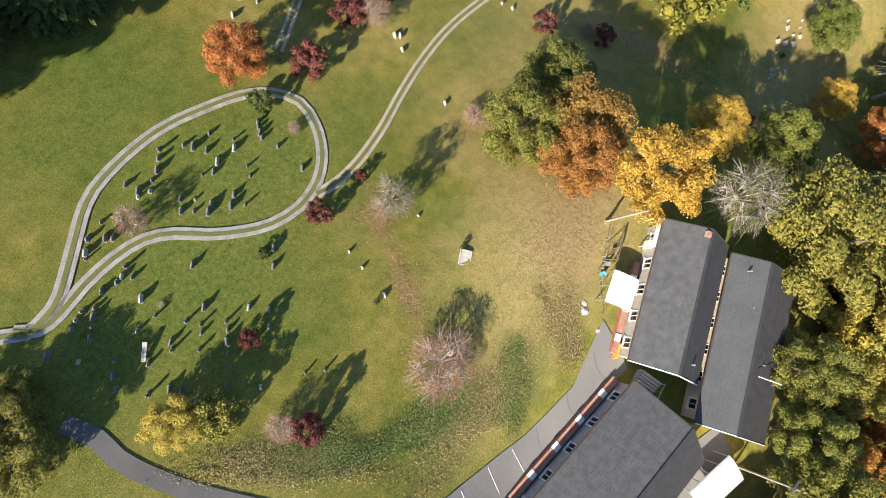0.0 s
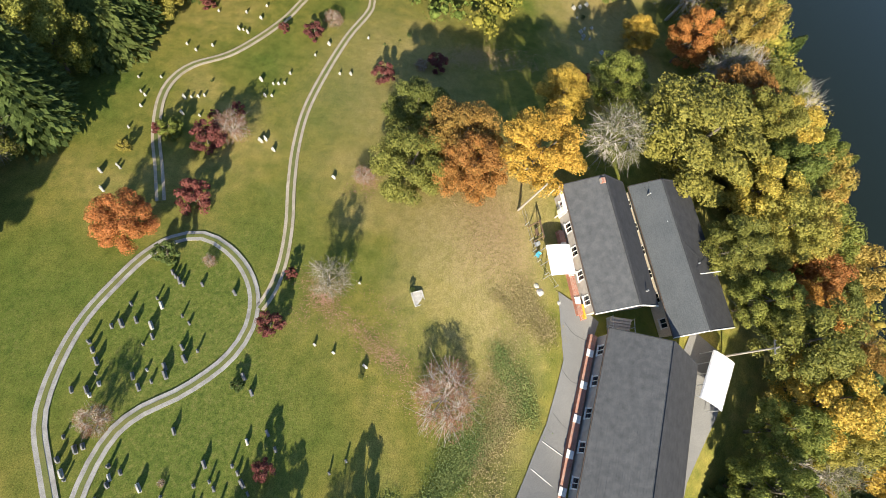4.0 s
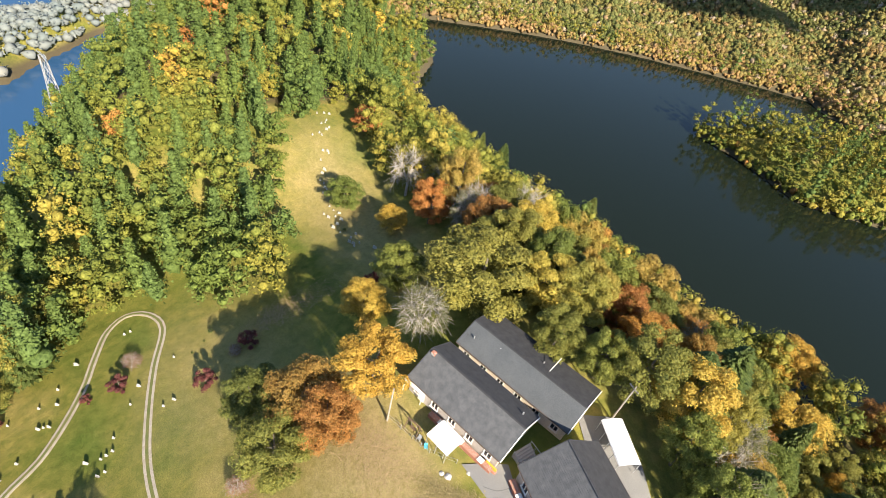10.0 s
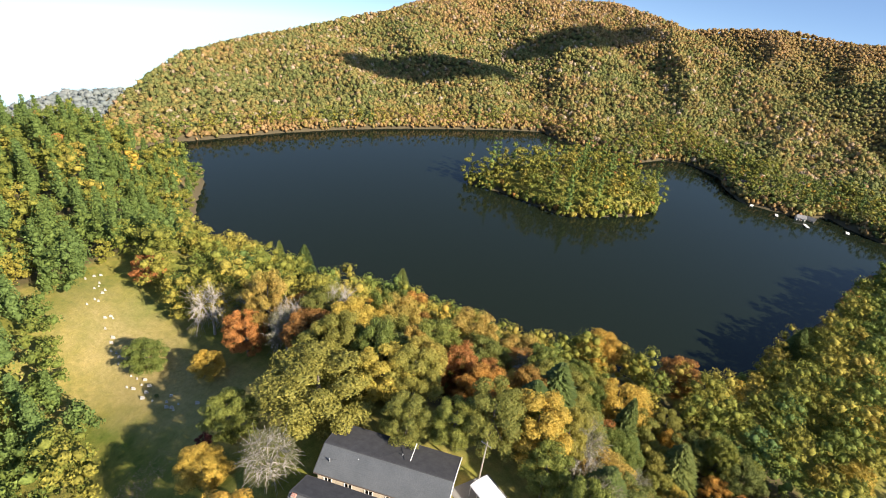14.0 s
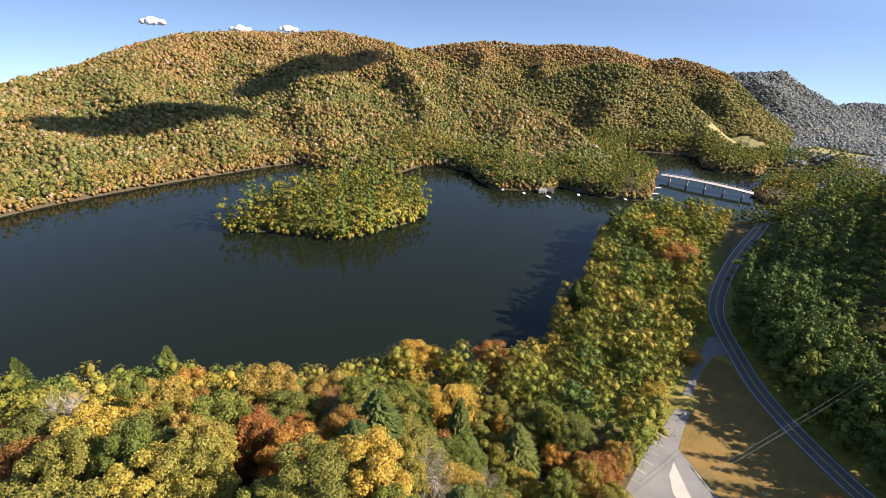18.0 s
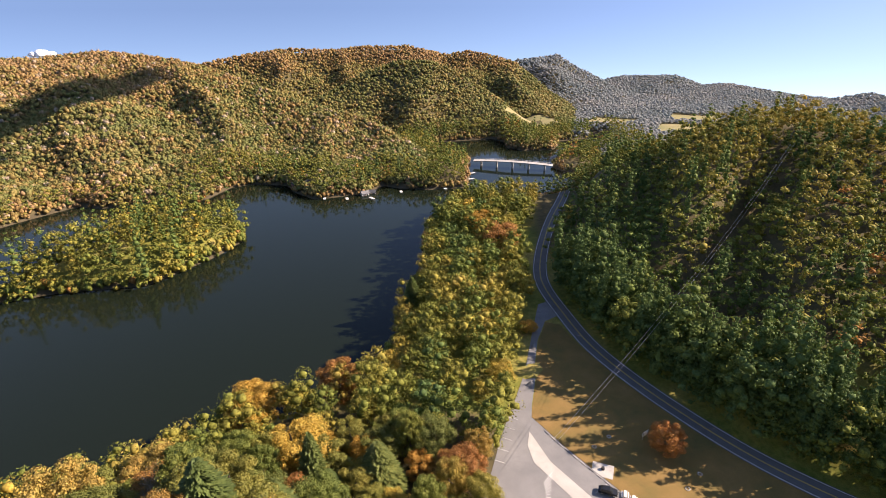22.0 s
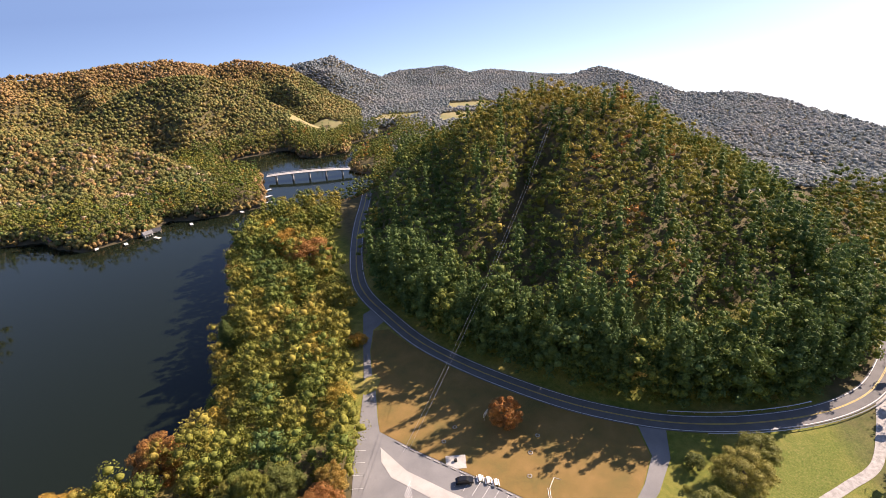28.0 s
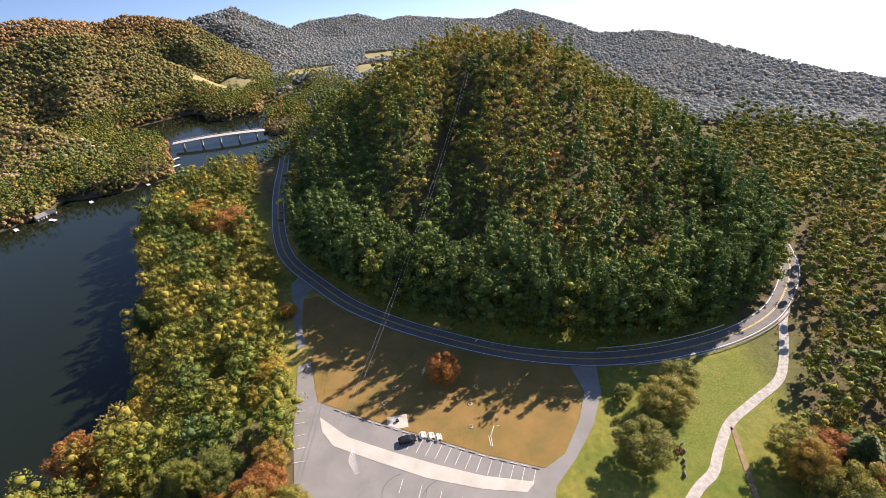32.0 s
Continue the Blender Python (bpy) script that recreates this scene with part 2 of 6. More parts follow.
FAR = [(22, -7.6, 880), (25.4, -6.7, 880), (27.6, -6.2, 890), (30.2, -6.1, 890), (32.4, -6.0, 890), (34.7, -6.75, 880), (37, -6.5, 880), (40.5, -7.0, 860), (44.5, -7.4, 840), (47.6, -6.6, 840), (51, -7.5, 770), (55.3, -8.9, 680), (58.2, -9.0, 650), (60.3, -10.2, 590),
       (64.2, -11.5, 530), (67.5, -12.7, 470), (70.5, -13.3, 450), (73.2, -13.5, 440), (77.8, -14.7, 410), (82, -15, 400), (95, -15.5, 395), (120, -14.5, 400), (181, -14.5, 380)]
LAST = [(57, -10.5, 700), (60.7, -9.6, 690), (63.2, -10.0, 660), (65.7, -10.6, 620), (70.7, -12.0, 560), (75.3, -12.9, 520), (80.1, -13.4, 500), (90, -14, 480)]
WEST = [(-181, -16.5, 340), (-135, -18.5, 320), (-112, -20.5, 300), (-100, -20.4, 302), (-93, -18.7, 330), (-90, -17.9, 345), (-83.2, -16.3, 382), (-79, -15.1, 400), (-74, -14.0, 430), (-69.9, -14.1, 430), (-65, -15.2, 420)]
RIDGES = [(MAIN, 0), (SPUR, 105), (BROWN, 150), (BLUE, 170), (FAR, 120), (LAST, 90), (WEST, 60)]
KNOLL = [(21.2, -21.0, 250), (22.6, -19.4, 270), (24, -16.5, 300), (26.4, -14.2, 320), (29, -13.2, 320), (32.7, -11.9, 315), (35.4, -10.3, 315), (38.8, -9.4, 315), (41.6, -8.5, 320), (44.5, -8.9, 305), (48, -9.0, 290), (50, -9.2, 285), (52.9, -10.8, 280),
         (55.4, -12.4, 275), (58.5, -14.1, 270), (64.3, -17.0, 255), (70.2, -20.9, 235), (75, -26, 208), (77, -28.5, 205)]
KNOLL_FOOT = [(20, 300), (21.5, 240), (22.5, 200), (24.2, 190), (27.7, 170), (32.8, 156), (39.7, 145), (46.6, 138), (53.6, 136), (58.9, 138), (64.9, 148), (70.2, 160), (74.9, 182), (77, 196)]


def crest_of(rows, az, under):
    """The crest's distance and the height of its ground, along each heading."""
    a, r = [c[0] for c in rows], [c[2] for c in rows]
    z = [115 + c[2] * math.tan(radians(c[1])) - under for c in rows]
    return np.interp(az, a, r), np.interp(az, a, z, left=-80, right=-80)


def water_edge(px, py):
    """Signed distance to the lake and its western arm: negative on the water."""
    return np.minimum(shore(px, py, LAKE), shore(px, py, ARM))


def ridge_heights(px, py, d):
    """The height of every ridge's slope at a place, one layer each."""
    far, az = np.hypot(px, py), np.degrees(np.arctan2(px, py))
    out = []
    for n, (rows, run) in enumerate(RIDGES):
        rc, zc = crest_of(rows, az, 4)
        foot = rc - run if run else np.clip(far - np.maximum(d, 0), 150, rc - 60)
        u = np.clip((far - foot) / np.maximum(rc - foot, 1), 0, 1)
        fold = 1 - np.abs(np.sin(np.radians(az) * (15 + 3 * n) + n + waves(px, py, 210, 3.0 + n) * 1.1 + u * 0.8))
        rise = np.maximum(zc - 3, 0)
        rough = rise * (0.22 * (fold - 0.4) + 0.07 * waves(px, py, 75, 1.0 + n) + 0.04 * waves(px, py, 33, 2.0 + n)) * np.sin(u * math.pi) ** 0.8
        z = 3 + (zc - 3) * (0.82 * u + 0.18 * u * u) + rough
        out.append(np.where((az < rows[0][0]) | (az > rows[-1][0]), -1500, np.where(far > rc, zc - (far - rc) * 0.4, z)))
    return np.array(out)


def height(px, py):
    """The ground's height over the lake."""
    px, py = np.asarray(px, float), np.asarray(py, float)
    d = water_edge(px, py)
    far, az = np.hypot(px, py), np.degrees(np.arctan2(px, py))
    last = np.max([np.where((az >= rows[0][0]) & (az <= rows[-1][0]), crest_of(rows, az, 4)[0], 0) for rows, _ in RIDGES], 0)
    mount = np.maximum(ridge_heights(px, py, d).max(0), 3 + 1.2 * waves(px, py, 90, 2.0) - 0.5 * np.maximum(far - last, 0))
    mount = np.minimum(mount, 0.4 + 0.5 * np.maximum(d, 0) + 3 * ramp(0, 8, d))
    # the hill with the graveyard, the peninsula and the bench with the parking lot
    hill = np.minimum(52.3 + 0.221 * px + 0.161 * py, 56)
    hill = hill + np.maximum(37 - hill, 0) * ramp(-82, -130, px) * ramp(-75, -30, py)
    yard = 1 - ramp(14, 34, np.hypot((px + 25) * 0.75, py - 20))
    hill = hill + (50.3 - hill) * yard
    lot = 8 + 0.03 * np.maximum(px - 115, 0)
    south = hill + (lot - hill) * ramp(14, 72, 0.6 * px + 0.8 * py + 0.25 * np.maximum(px, 0))
    south = np.maximum(south, 8)
    south = np.minimum(south, 0.6 + (0.62 + 0.4 * np.maximum(ramp(-110, -140, px), ramp(-20, -42, py))) * np.maximum(d, 0))
    # the wooded hill over the road, with a gully and a spur beside it
    rc, zc = crest_of(KNOLL, az, 10)
    foot = np.interp(az, [k[0] for k in KNOLL_FOOT], [k[1] for k in KNOLL_FOOT])
    u = (far - foot) / (rc - foot)
    rise = np.maximum(zc - 8, 0)
    knob = rise * np.clip(u, 0, 1) ** 0.66 - np.maximum(far - rc, 0) * 0.4
    line = 34 + 13 * np.clip(u, 0, 1)
    folds = -9 * np.exp(-((az - line) / 2.0) ** 2) + 7 * np.exp(-((az - line + 5) / 2.6) ** 2) + 2.2 * np.sin(np.radians(az) * 40 + u * 2)
    road_off = off_line(px, py, ROAD)
    knob = np.maximum(knob + folds * np.sin(np.clip(u, 0, 1) * math.pi) * ramp(5, 40, road_off), 0) * ramp(2.5, 20, road_off)
    south = south + np.where(d > 0, knob, 0) * ramp(0, 30, d)
    near = np.where((px > 60) & (py < 420), 1 - ramp(335, 425, far), 1 - ramp(250, 330, far))
    z = south * near + mount * (1 - near)
    z = np.where(d < 0, np.maximum(-4, d * 0.4), z)
    i = shore(px, py, ISLE)
    return np.where(i < 0, np.minimum(0.2 - 0.5 * i, 9), np.where((d < 0) & (i < 8), np.maximum(z, -0.3 - 0.5 * i), z))


# ---- building helpers ----
def mesh_of(name, verts, faces, mat, smooth=False):
    me = bpy.data.meshes.new(name)
    me.from_pydata([tuple(v) for v in verts], [], [tuple(int(i) for i in f) for f in faces])
    if mat:
        me.materials.append(mat)
    if smooth:
        me.shade_smooth()
    me.update()
    return me


def quads_mesh(name, corners, mat, tint=None):
    """A mesh of loose quads, from an array of n x 4 corners."""
    n = len(corners)
    me = bpy.data.meshes.new(name)
    me.vertices.add(4 * n)
    me.vertices.foreach_set("co", np.ascontiguousarray(corners, np.float32).ravel())
    me.loops.add(4 * n)
    me.loops.foreach_set("vertex_index", np.arange(4 * n, dtype=np.int32))
    me.polygons.add(n)
    me.polygons.foreach_set("loop_start", np.arange(0, 4 * n, 4, dtype=np.int32))
    me.materials.append(mat)
    me.update(calc_edges=True)
    if tint is not None:
        a = me.attributes.new("tint", "FLOAT", "FACE")
        a.data.foreach_set("value", np.ascontiguousarray(tint, np.float32))
    return me


def part(name, me, parent, label=""):
    """Links a mesh as one part of a thing."""
    ob = new(name, me)
    ob.parent = parent
    return tagged(ob, label)


def thing(name, m, label, category, group=""):
    ob = new(name)
    ob.empty_display_size = 0.3
    ob.matrix_world = m
    return tagged(ob, label, category, group)


def ground_at(x, y):
    return float(height(np.array([x]), np.array([y]))[0])


# ---- ground, lake ----
def sheet(name, xs, ys, mat, lift=0.0):
    gx, gy = np.meshgrid(xs, ys)
    gz = height(gx, gy) + lift
    v = np.stack([gx, gy, gz], -1).reshape(-1, 3)
    w = len(xs)
    i = (np.arange(len(ys) - 1)[:, None] * w + np.arange(w - 1)[None]).ravel()
    return mesh_of(name, v, np.stack([i, i + 1, i + w + 1, i + w], 1), mat, True)


def spaced(lo, hi, fine_lo, fine_hi, fine, coarse):
    return np.unique(np.round(np.r_[np.arange(lo, fine_lo, coarse), np.arange(fine_lo, fine_hi, fine), np.arange(fine_hi, hi + 1, coarse)], 3))


def grass_material():
    m, n, l, b = material("grass", 0.9)
    base = ramp_of(n, l, noise_at(n, l, 0.05, 6, "World"), [(0.3, (0.1, 0.14, 0.028)), (0.5, (0.19, 0.185, 0.045)), (0.68, (0.3, 0.25, 0.09))])
    patch = ramp_of(n, l, noise_at(n, l, 0.6, 5, "World"), [(0.32, (0.7, 0.78, 0.66)), (0.68, (1.25, 1.15, 1.12))])
    grain = noise_at(n, l, 7.0, 6, "World", 0.8)
    tone = ramp_of(n, l, grain, [(0.33, (0.5, 0.52, 0.5)), (0.66, (1.45, 1.42, 1.4))])
    grassy = mixed(n, l, mixed(n, l, base, patch, 1.0, "MULTIPLY"), tone, 1.0, "MULTIPLY")
    straw = ramp_of(n, l, noise_at(n, l, 1.3, 5, "World"), [(0.3, (0.26, 0.21, 0.085)), (0.7, (0.4, 0.31, 0.15))])
    geo, sep, low = n.new("ShaderNodeNewGeometry"), n.new("ShaderNodeSeparateXYZ"), n.new("ShaderNodeMapRange")
    low.inputs["From Min"].default_value, low.inputs["From Max"].default_value = 1.2, 3.0
    l.new(geo.outputs["Position"], sep.inputs[0])
    l.new(sep.outputs["Z"], low.inputs["Value"])
    mud = ramp_of(n, l, grain, [(0.3, (0.06, 0.05, 0.03)), (0.7, (0.11, 0.09, 0.055))])
    away, reach = n.new("ShaderNodeVectorMath"), n.new("ShaderNodeMapRange")
    away.operation = "LENGTH"
    reach.inputs["From Min"].default_value, reach.inputs["From Max"].default_value = 285, 320
    l.new(geo.outputs["Position"], away.inputs[0])
    l.new(away.outputs["Value"], reach.inputs["Value"])
    litter = ramp_of(n, l, noise_at(n, l, 0.3, 4, "World"), [(0.3, (0.07, 0.065, 0.03)), (0.7, (0.14, 0.11, 0.055))])
    land = mixed(n, l, grassy, litter, reach.outputs[0])
    for cx, cy, rx, ry in ((212, 215, 128, 150), (-210, 20, 68, 110), (-45, 88, 120, 42), (225, 14, 100, 58), (160, -30, 52, 45)):
        at, shape, rim = n.new("ShaderNodeVectorMath"), n.new("ShaderNodeVectorMath"), n.new("ShaderNodeVectorMath")
        inner = n.new("ShaderNodeMapRange")
        at.operation, shape.operation, rim.operation = "SUBTRACT", "MULTIPLY", "LENGTH"
        at.inputs[1].default_value, shape.inputs[1].default_value = (cx, cy, 0), (1 / rx, 1 / ry, 0)
        inner.inputs["From Min"].default_value, inner.inputs["From Max"].default_value = 1.0, 0.94
        l.new(geo.outputs["Position"], at.inputs[0])
        l.new(at.outputs[0], shape.inputs[0])
        l.new(shape.outputs[0], rim.inputs[0])
        l.new(rim.outputs["Value"], inner.inputs["Value"])
        land = mixed(n, l, land, litter, inner.outputs[0])
    lush = ramp_of(n, l, noise_at(n, l, 2.1, 5, "World"), [(0.3, (0.055, 0.1, 0.02)), (0.5, (0.11, 0.15, 0.03)), (0.7, (0.19, 0.19, 0.06))])
    # the last lush patch also puts the lawn's shade into the grass colour
    for cx, cy, rx, ry, much, sort in ((-30, 1, 19, 11, 0.85, straw), (-55, -14, 26, 15, 0.45, straw), (-98, 20, 40, 12, 0.75, straw), (-9, 6.5, 13, 5, 0.5, straw), (3, -24, 28, 12, 0.75, lush), (-3, 1.5, 7, 3, 0.75, lush), (-12.5, 7.5, 5, 2.4, 0.7, lush), (6, -5, 6, 3.4, 0.6, lush), (2, -45, 20, 6, 0.6, lush), (-12, -31, 16, 9, 0.6, lush), (118, 42, 40, 16, 0.8, lush)):
        at, shape, rim = n.new("ShaderNodeVectorMath"), n.new("ShaderNodeVectorMath"), n.new("ShaderNodeVectorMath")
        inner, ragged = n.new("ShaderNodeMapRange"), n.new("ShaderNodeMath")
        at.operation, shape.operation, rim.operation, ragged.operation = "SUBTRACT", "MULTIPLY", "LENGTH", "ADD"
        at.inputs[1].default_value, shape.inputs[1].default_value = (cx, cy, 0), (1 / rx, 1 / ry, 0)
        inner.inputs["From Min"].default_value, inner.inputs["From Max"].default_value = 1.75, 0.85
        inner.inputs["To Max"].default_value = much
        l.new(geo.outputs["Position"], at.inputs[0])
        l.new(at.outputs[0], shape.inputs[0])
        l.new(shape.outputs[0], rim.inputs[0])
        l.new(rim.outputs["Value"], ragged.inputs[0])
        l.new(noise_at(n, l, 0.22, 6, "World"), ragged.inputs[1])
        l.new(ragged.outputs[0], inner.inputs["Value"])
        land = mixed(n, l, land, mixed(n, l, sort, tone, 1.0, "MULTIPLY"), inner.outputs[0])
    l.new(mixed(n, l, mud, land, low.outputs[0]), b.inputs["Base Color"])
    b.inputs["Specular IOR Level"].default_value = 0.1
    bump(n, l, b, grain, 0.7, 0.08)
    return m


grass = grass_material()
ground = tagged(new("ground", sheet("ground", spaced(-1500, 1500, -360, 300, 4.0, 14.0), spaced(-1200, 1500, -190, 480, 4.0, 14.0), grass)), "rolling grassy ground with wooded slopes round a lake", "ground", kind="structure")


def water_material(name, deep, gloss):
    m, n, l, b = material(name, 0.06)
    b.inputs["Base Color"].default_value = (*deep, 1)
    b.inputs["IOR"].default_value = 1.33
    b.inputs["Specular IOR Level"].default_value = gloss
    big, small = noise_at(n, l, 0.05, 4, "World"), noise_at(n, l, 1.2, 3, "World")
    rough = n.new("ShaderNodeMapRange")
    rough.inputs["To Min"].default_value, rough.inputs["To Max"].default_value = 0.04, 0.14
    l.new(big, rough.inputs["Value"])
    l.new(rough.outputs[0], b.inputs["Roughness"])
    bump(n, l, b, small, 0.1, 0.03)
    return m


# the arm's blue stands for reflected sky, put into its base colour
for name, label, deep, gloss, y0, y1 in (("water", "calm dark lake water", (0.008, 0.012, 0.007), 0.34, 40, 500), ("arm_water_sky_tint", "western arm's water with the reflected sky's blue in its colour", (0.025, 0.075, 0.16), 0.5, -200, 40)):
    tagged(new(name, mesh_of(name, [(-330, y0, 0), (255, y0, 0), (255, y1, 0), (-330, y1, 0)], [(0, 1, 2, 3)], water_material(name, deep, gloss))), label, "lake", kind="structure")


# ---- trees ----
ICO = np.array([(0, 0, 1.0)] + [(0.894 * math.cos(k * 1.2566), 0.894 * math.sin(k * 1.2566), 0.447) for k in range(5)] + [(0.894 * math.cos(k * 1.2566 + 0.628), 0.894 * math.sin(k * 1.2566 + 0.628), -0.447) for k in range(5)] + [(0, 0, -1.0)])
ICO_FACES = np.array([(0, 1 + k, 1 + (k + 1) % 5) for k in range(5)] + [(1 + k, 6 + k, 1 + (k + 1) % 5) for k in range(5)] + [(1 + (k + 1) % 5, 6 + k, 6 + (k + 1) % 5) for k in range(5)] + [(11, 6 + (k + 1) % 5, 6 + k) for k in range(5)])


def leafy_mesh(name, rng, centres, radii, per, leaf, mat, tint=None, core=0.84, wild=0.5):
    """Leafy lobes: a lumpy inner mass each, with loose leaf tips standing out of it."""
    n = len(centres)
    lump = core * (0.7 + 0.6 * rng.random((n, 12, 1)))
    v = centres[:, None] + ICO[None] * radii[:, None] * lump
    f = (ICO_FACES[None] + np.arange(n)[:, None, None] * 12).reshape(-1, 3)
    d = rng.normal(size=(n, per, 3))
    d[:, :, 2] = np.abs(d[:, :, 2]) * 0.95 - 0.35 * rng.random((n, per))
    d /= np.linalg.norm(d, axis=2)[:, :, None]
    p = centres[:, None] + d * radii[:, None] * (0.72 + 0.46 * rng.random((n, per, 1)))
    nrm = d + rng.normal(size=d.shape) * wild
    nrm /= np.linalg.norm(nrm, axis=2)[:, :, None]
    a = np.cross(nrm, rng.normal(size=d.shape))
    a /= np.linalg.norm(a, axis=2)[:, :, None]
    b = np.cross(nrm, a)
    s = np.asarray(leaf).reshape(-1, 1, 1) * (0.65 + 0.7 * rng.random((n, per, 1)))
    q = np.stack([p - a * s, p + a * s * 0.75 - b * s * 0.65, p + a * s * 0.35 + b * s], 2).reshape(-1, 3)
    co = np.concatenate([v.reshape(-1, 3), q])
    idx = np.concatenate([f.ravel(), 12 * n + np.arange(len(q))])
    me = bpy.data.meshes.new(name)
    me.vertices.add(len(co))
    me.vertices.foreach_set("co", np.ascontiguousarray(co, np.float32).ravel())
    me.loops.add(len(idx))
    me.loops.foreach_set("vertex_index", np.ascontiguousarray(idx, np.int32))
    me.polygons.add(len(idx) // 3)
    me.polygons.foreach_set("loop_start", np.arange(0, len(idx), 3, dtype=np.int32))
    me.materials.append(mat)
    me.update(calc_edges=True)
    if tint is not None:
        at = me.attributes.new("tint", "FLOAT", "FACE")
        at.data.foreach_set("value", np.ascontiguousarray(np.concatenate([np.repeat(tint, 20), np.repeat(tint, per)]), np.float32))
    return me


def lobes_mesh(name, rng, lobes, per, leaf, mat, core=0.5, wild=0.6):
    c, r = np.array([l[0] for l in lobes]), np.array([[l[1], l[1], l[1] * 0.86] for l in lobes])
    return leafy_mesh(name, rng, c, r, per, leaf, mat, None, core, wild)


def deciduous_lobes(rng, count, wide, tall, low):
    """Lobes that fill a rounded, uneven crown of that radius, top and foot."""
    out = []
    turn = rng.random() * 6.28
    for k in range(count):
        u = (k + 0.5) / count
        a = turn + k * 2.4 + rng.normal() * 0.25
        z = low + (tall - low) * (0.1 + 0.82 * u)
        room = wide * math.sqrt(max(0.03, 1 - ((z - low) / (tall - low) * 1.62 - 0.66) ** 2))
        rr = room * (0.84 if k % 3 else 0.45) * (0.82 + 0.3 * rng.random())
        out.append(((math.cos(a) * rr, math.sin(a) * rr, z - 0.06 * tall), wide * (0.15 + 0.13 * rng.random())))
    return out


def limb(verts, faces, p, q, r0, r1, sides=5):
    """A tapering branch from p to q."""
    p, q = Vector(p), Vector(q)
    t = (q - p).to_track_quat("Z", "Y").to_matrix()
    s = len(verts)
    for end, r in ((p, r0), (q, r1)):
        for k in range(sides):
            a = 2 * math.pi * k / sides
            verts.append(end + t @ Vector((math.cos(a) * r, math.sin(a) * r, 0)))
    for k in range(sides):
        faces.append((s + k, s + (k + 1) % sides, s + sides + (k + 1) % sides, s + sides + k))


def tube_mesh(name, points, r, mat, sides=4):
    """One bent bar through the given points."""
    pts, verts, faces = [Vector(p) for p in points], [], []
    for k, p in enumerate(pts):
        t = (pts[min(k + 1, len(pts) - 1)] - pts[max(k - 1, 0)]).to_track_quat("Z", "Y").to_matrix()
        verts += [p + t @ Vector((math.cos(2 * math.pi * q / sides) * r, math.sin(2 * math.pi * q / sides) * r, 0)) for q in range(sides)]
    for k in range(len(pts) - 1):
        faces += [(sides * k + q, sides * k + (q + 1) % sides, sides * (k + 1) + (q + 1) % sides, sides * (k + 1) + q) for q in range(sides)]
    return mesh_of(name, verts, faces + [tuple(range(sides - 1, -1, -1)), tuple(range(sides * (len(pts) - 1), sides * len(pts)))], mat)


def trunk_mesh(name, rng, tall, lobes, mat, thick=0.28, share=8):
    verts, faces = [], []
    lean = (rng.normal() * 0.15, rng.normal() * 0.15)
    limb(verts, faces, (0, 0, -0.6), (lean[0], lean[1], tall * 0.45), thick, thick * 0.62, 7)
    limb(verts, faces, (lean[0], lean[1], tall * 0.45), (lean[0] * 2, lean[1] * 2, tall * 0.82), thick * 0.62, thick * 0.2, 6)
    for (c, r) in lobes[:share]:
        z = tall * (0.3 + 0.3 * rng.random())
        limb(verts, faces, (lean[0], lean[1], z), c, thick * 0.34, thick * 0.08, 4)
    return mesh_of(name, verts, faces, mat)


def pine_quads(rng, tall, wide, tiers, per, leaf):
    out = []
    for k in range(tiers):
        u = k / (tiers - 1)
        z, r = tall * (0.16 + 0.84 * u), wide * (1 - u) ** 0.8 + 0.12
        n = max(5, int(per * (1 - 0.7 * u)))
        a = rng.random(n) * 2 * math.pi
        d = np.stack([np.cos(a), np.sin(a), -0.18 + 0.3 * rng.random(n)], 1)
        f = (0.45 + 0.6 * rng.random((n, 1)))
        p = np.array([0, 0, z]) + d * r * f
        side = np.stack([-np.sin(a), np.cos(a), 0.4 * rng.normal(size=n)], 1)
        s = leaf * (0.6 + 0.7 * rng.random((n, 1)))
        out.append(np.stack([p - d * s, p + side * s * 0.5, p + d * s * 1.1, p - side * s * 0.5 + [0, 0, 0.1]], 1))
    return np.concatenate(out)


# ---- roads, paths, parking lot ----
asphalt = plain("asphalt", [(0.3, (0.1, 0.1, 0.1)), (0.7, (0.14, 0.138, 0.135))], 0.25, 0.85, fine=14.0, bumps=0.01)
asphalt_old = plain("asphalt_old", [(0.3, (0.16, 0.16, 0.158)), (0.7, (0.22, 0.217, 0.21))], 0.15, 0.9, fine=10.0, bumps=0.01)
concrete_pale = plain("concrete_pale", [(0.3, (0.36, 0.345, 0.31)), (0.7, (0.46, 0.44, 0.4))], 0.3, 0.9, fine=8.0)
gravel = plain("gravel", [(0.3, (0.26, 0.25, 0.23)), (0.7, (0.46, 0.44, 0.41))], 0.9, 0.95, fine=12.0, bumps=0.03)
gravel_tan = plain("gravel_tan", [(0.3, (0.36, 0.3, 0.22)), (0.7, (0.52, 0.45, 0.36))], 0.8, 0.95, fine=12.0, bumps=0.03)
verge = plain("verge_grass", [(0.3, (0.12, 0.15, 0.035)), (0.7, (0.2, 0.19, 0.06))], 0.5, 0.95, fine=9.0)
paint_white = plain("road_paint_white", [(0.3, (0.6, 0.6, 0.58)), (0.7, (0.75, 0.75, 0.72))], 1.5, 0.7)
paint_yellow = plain("road_paint_yellow", [(0.3, (0.5, 0.36, 0.07)), (0.7, (0.6, 0.44, 0.1))], 1.5, 0.7)
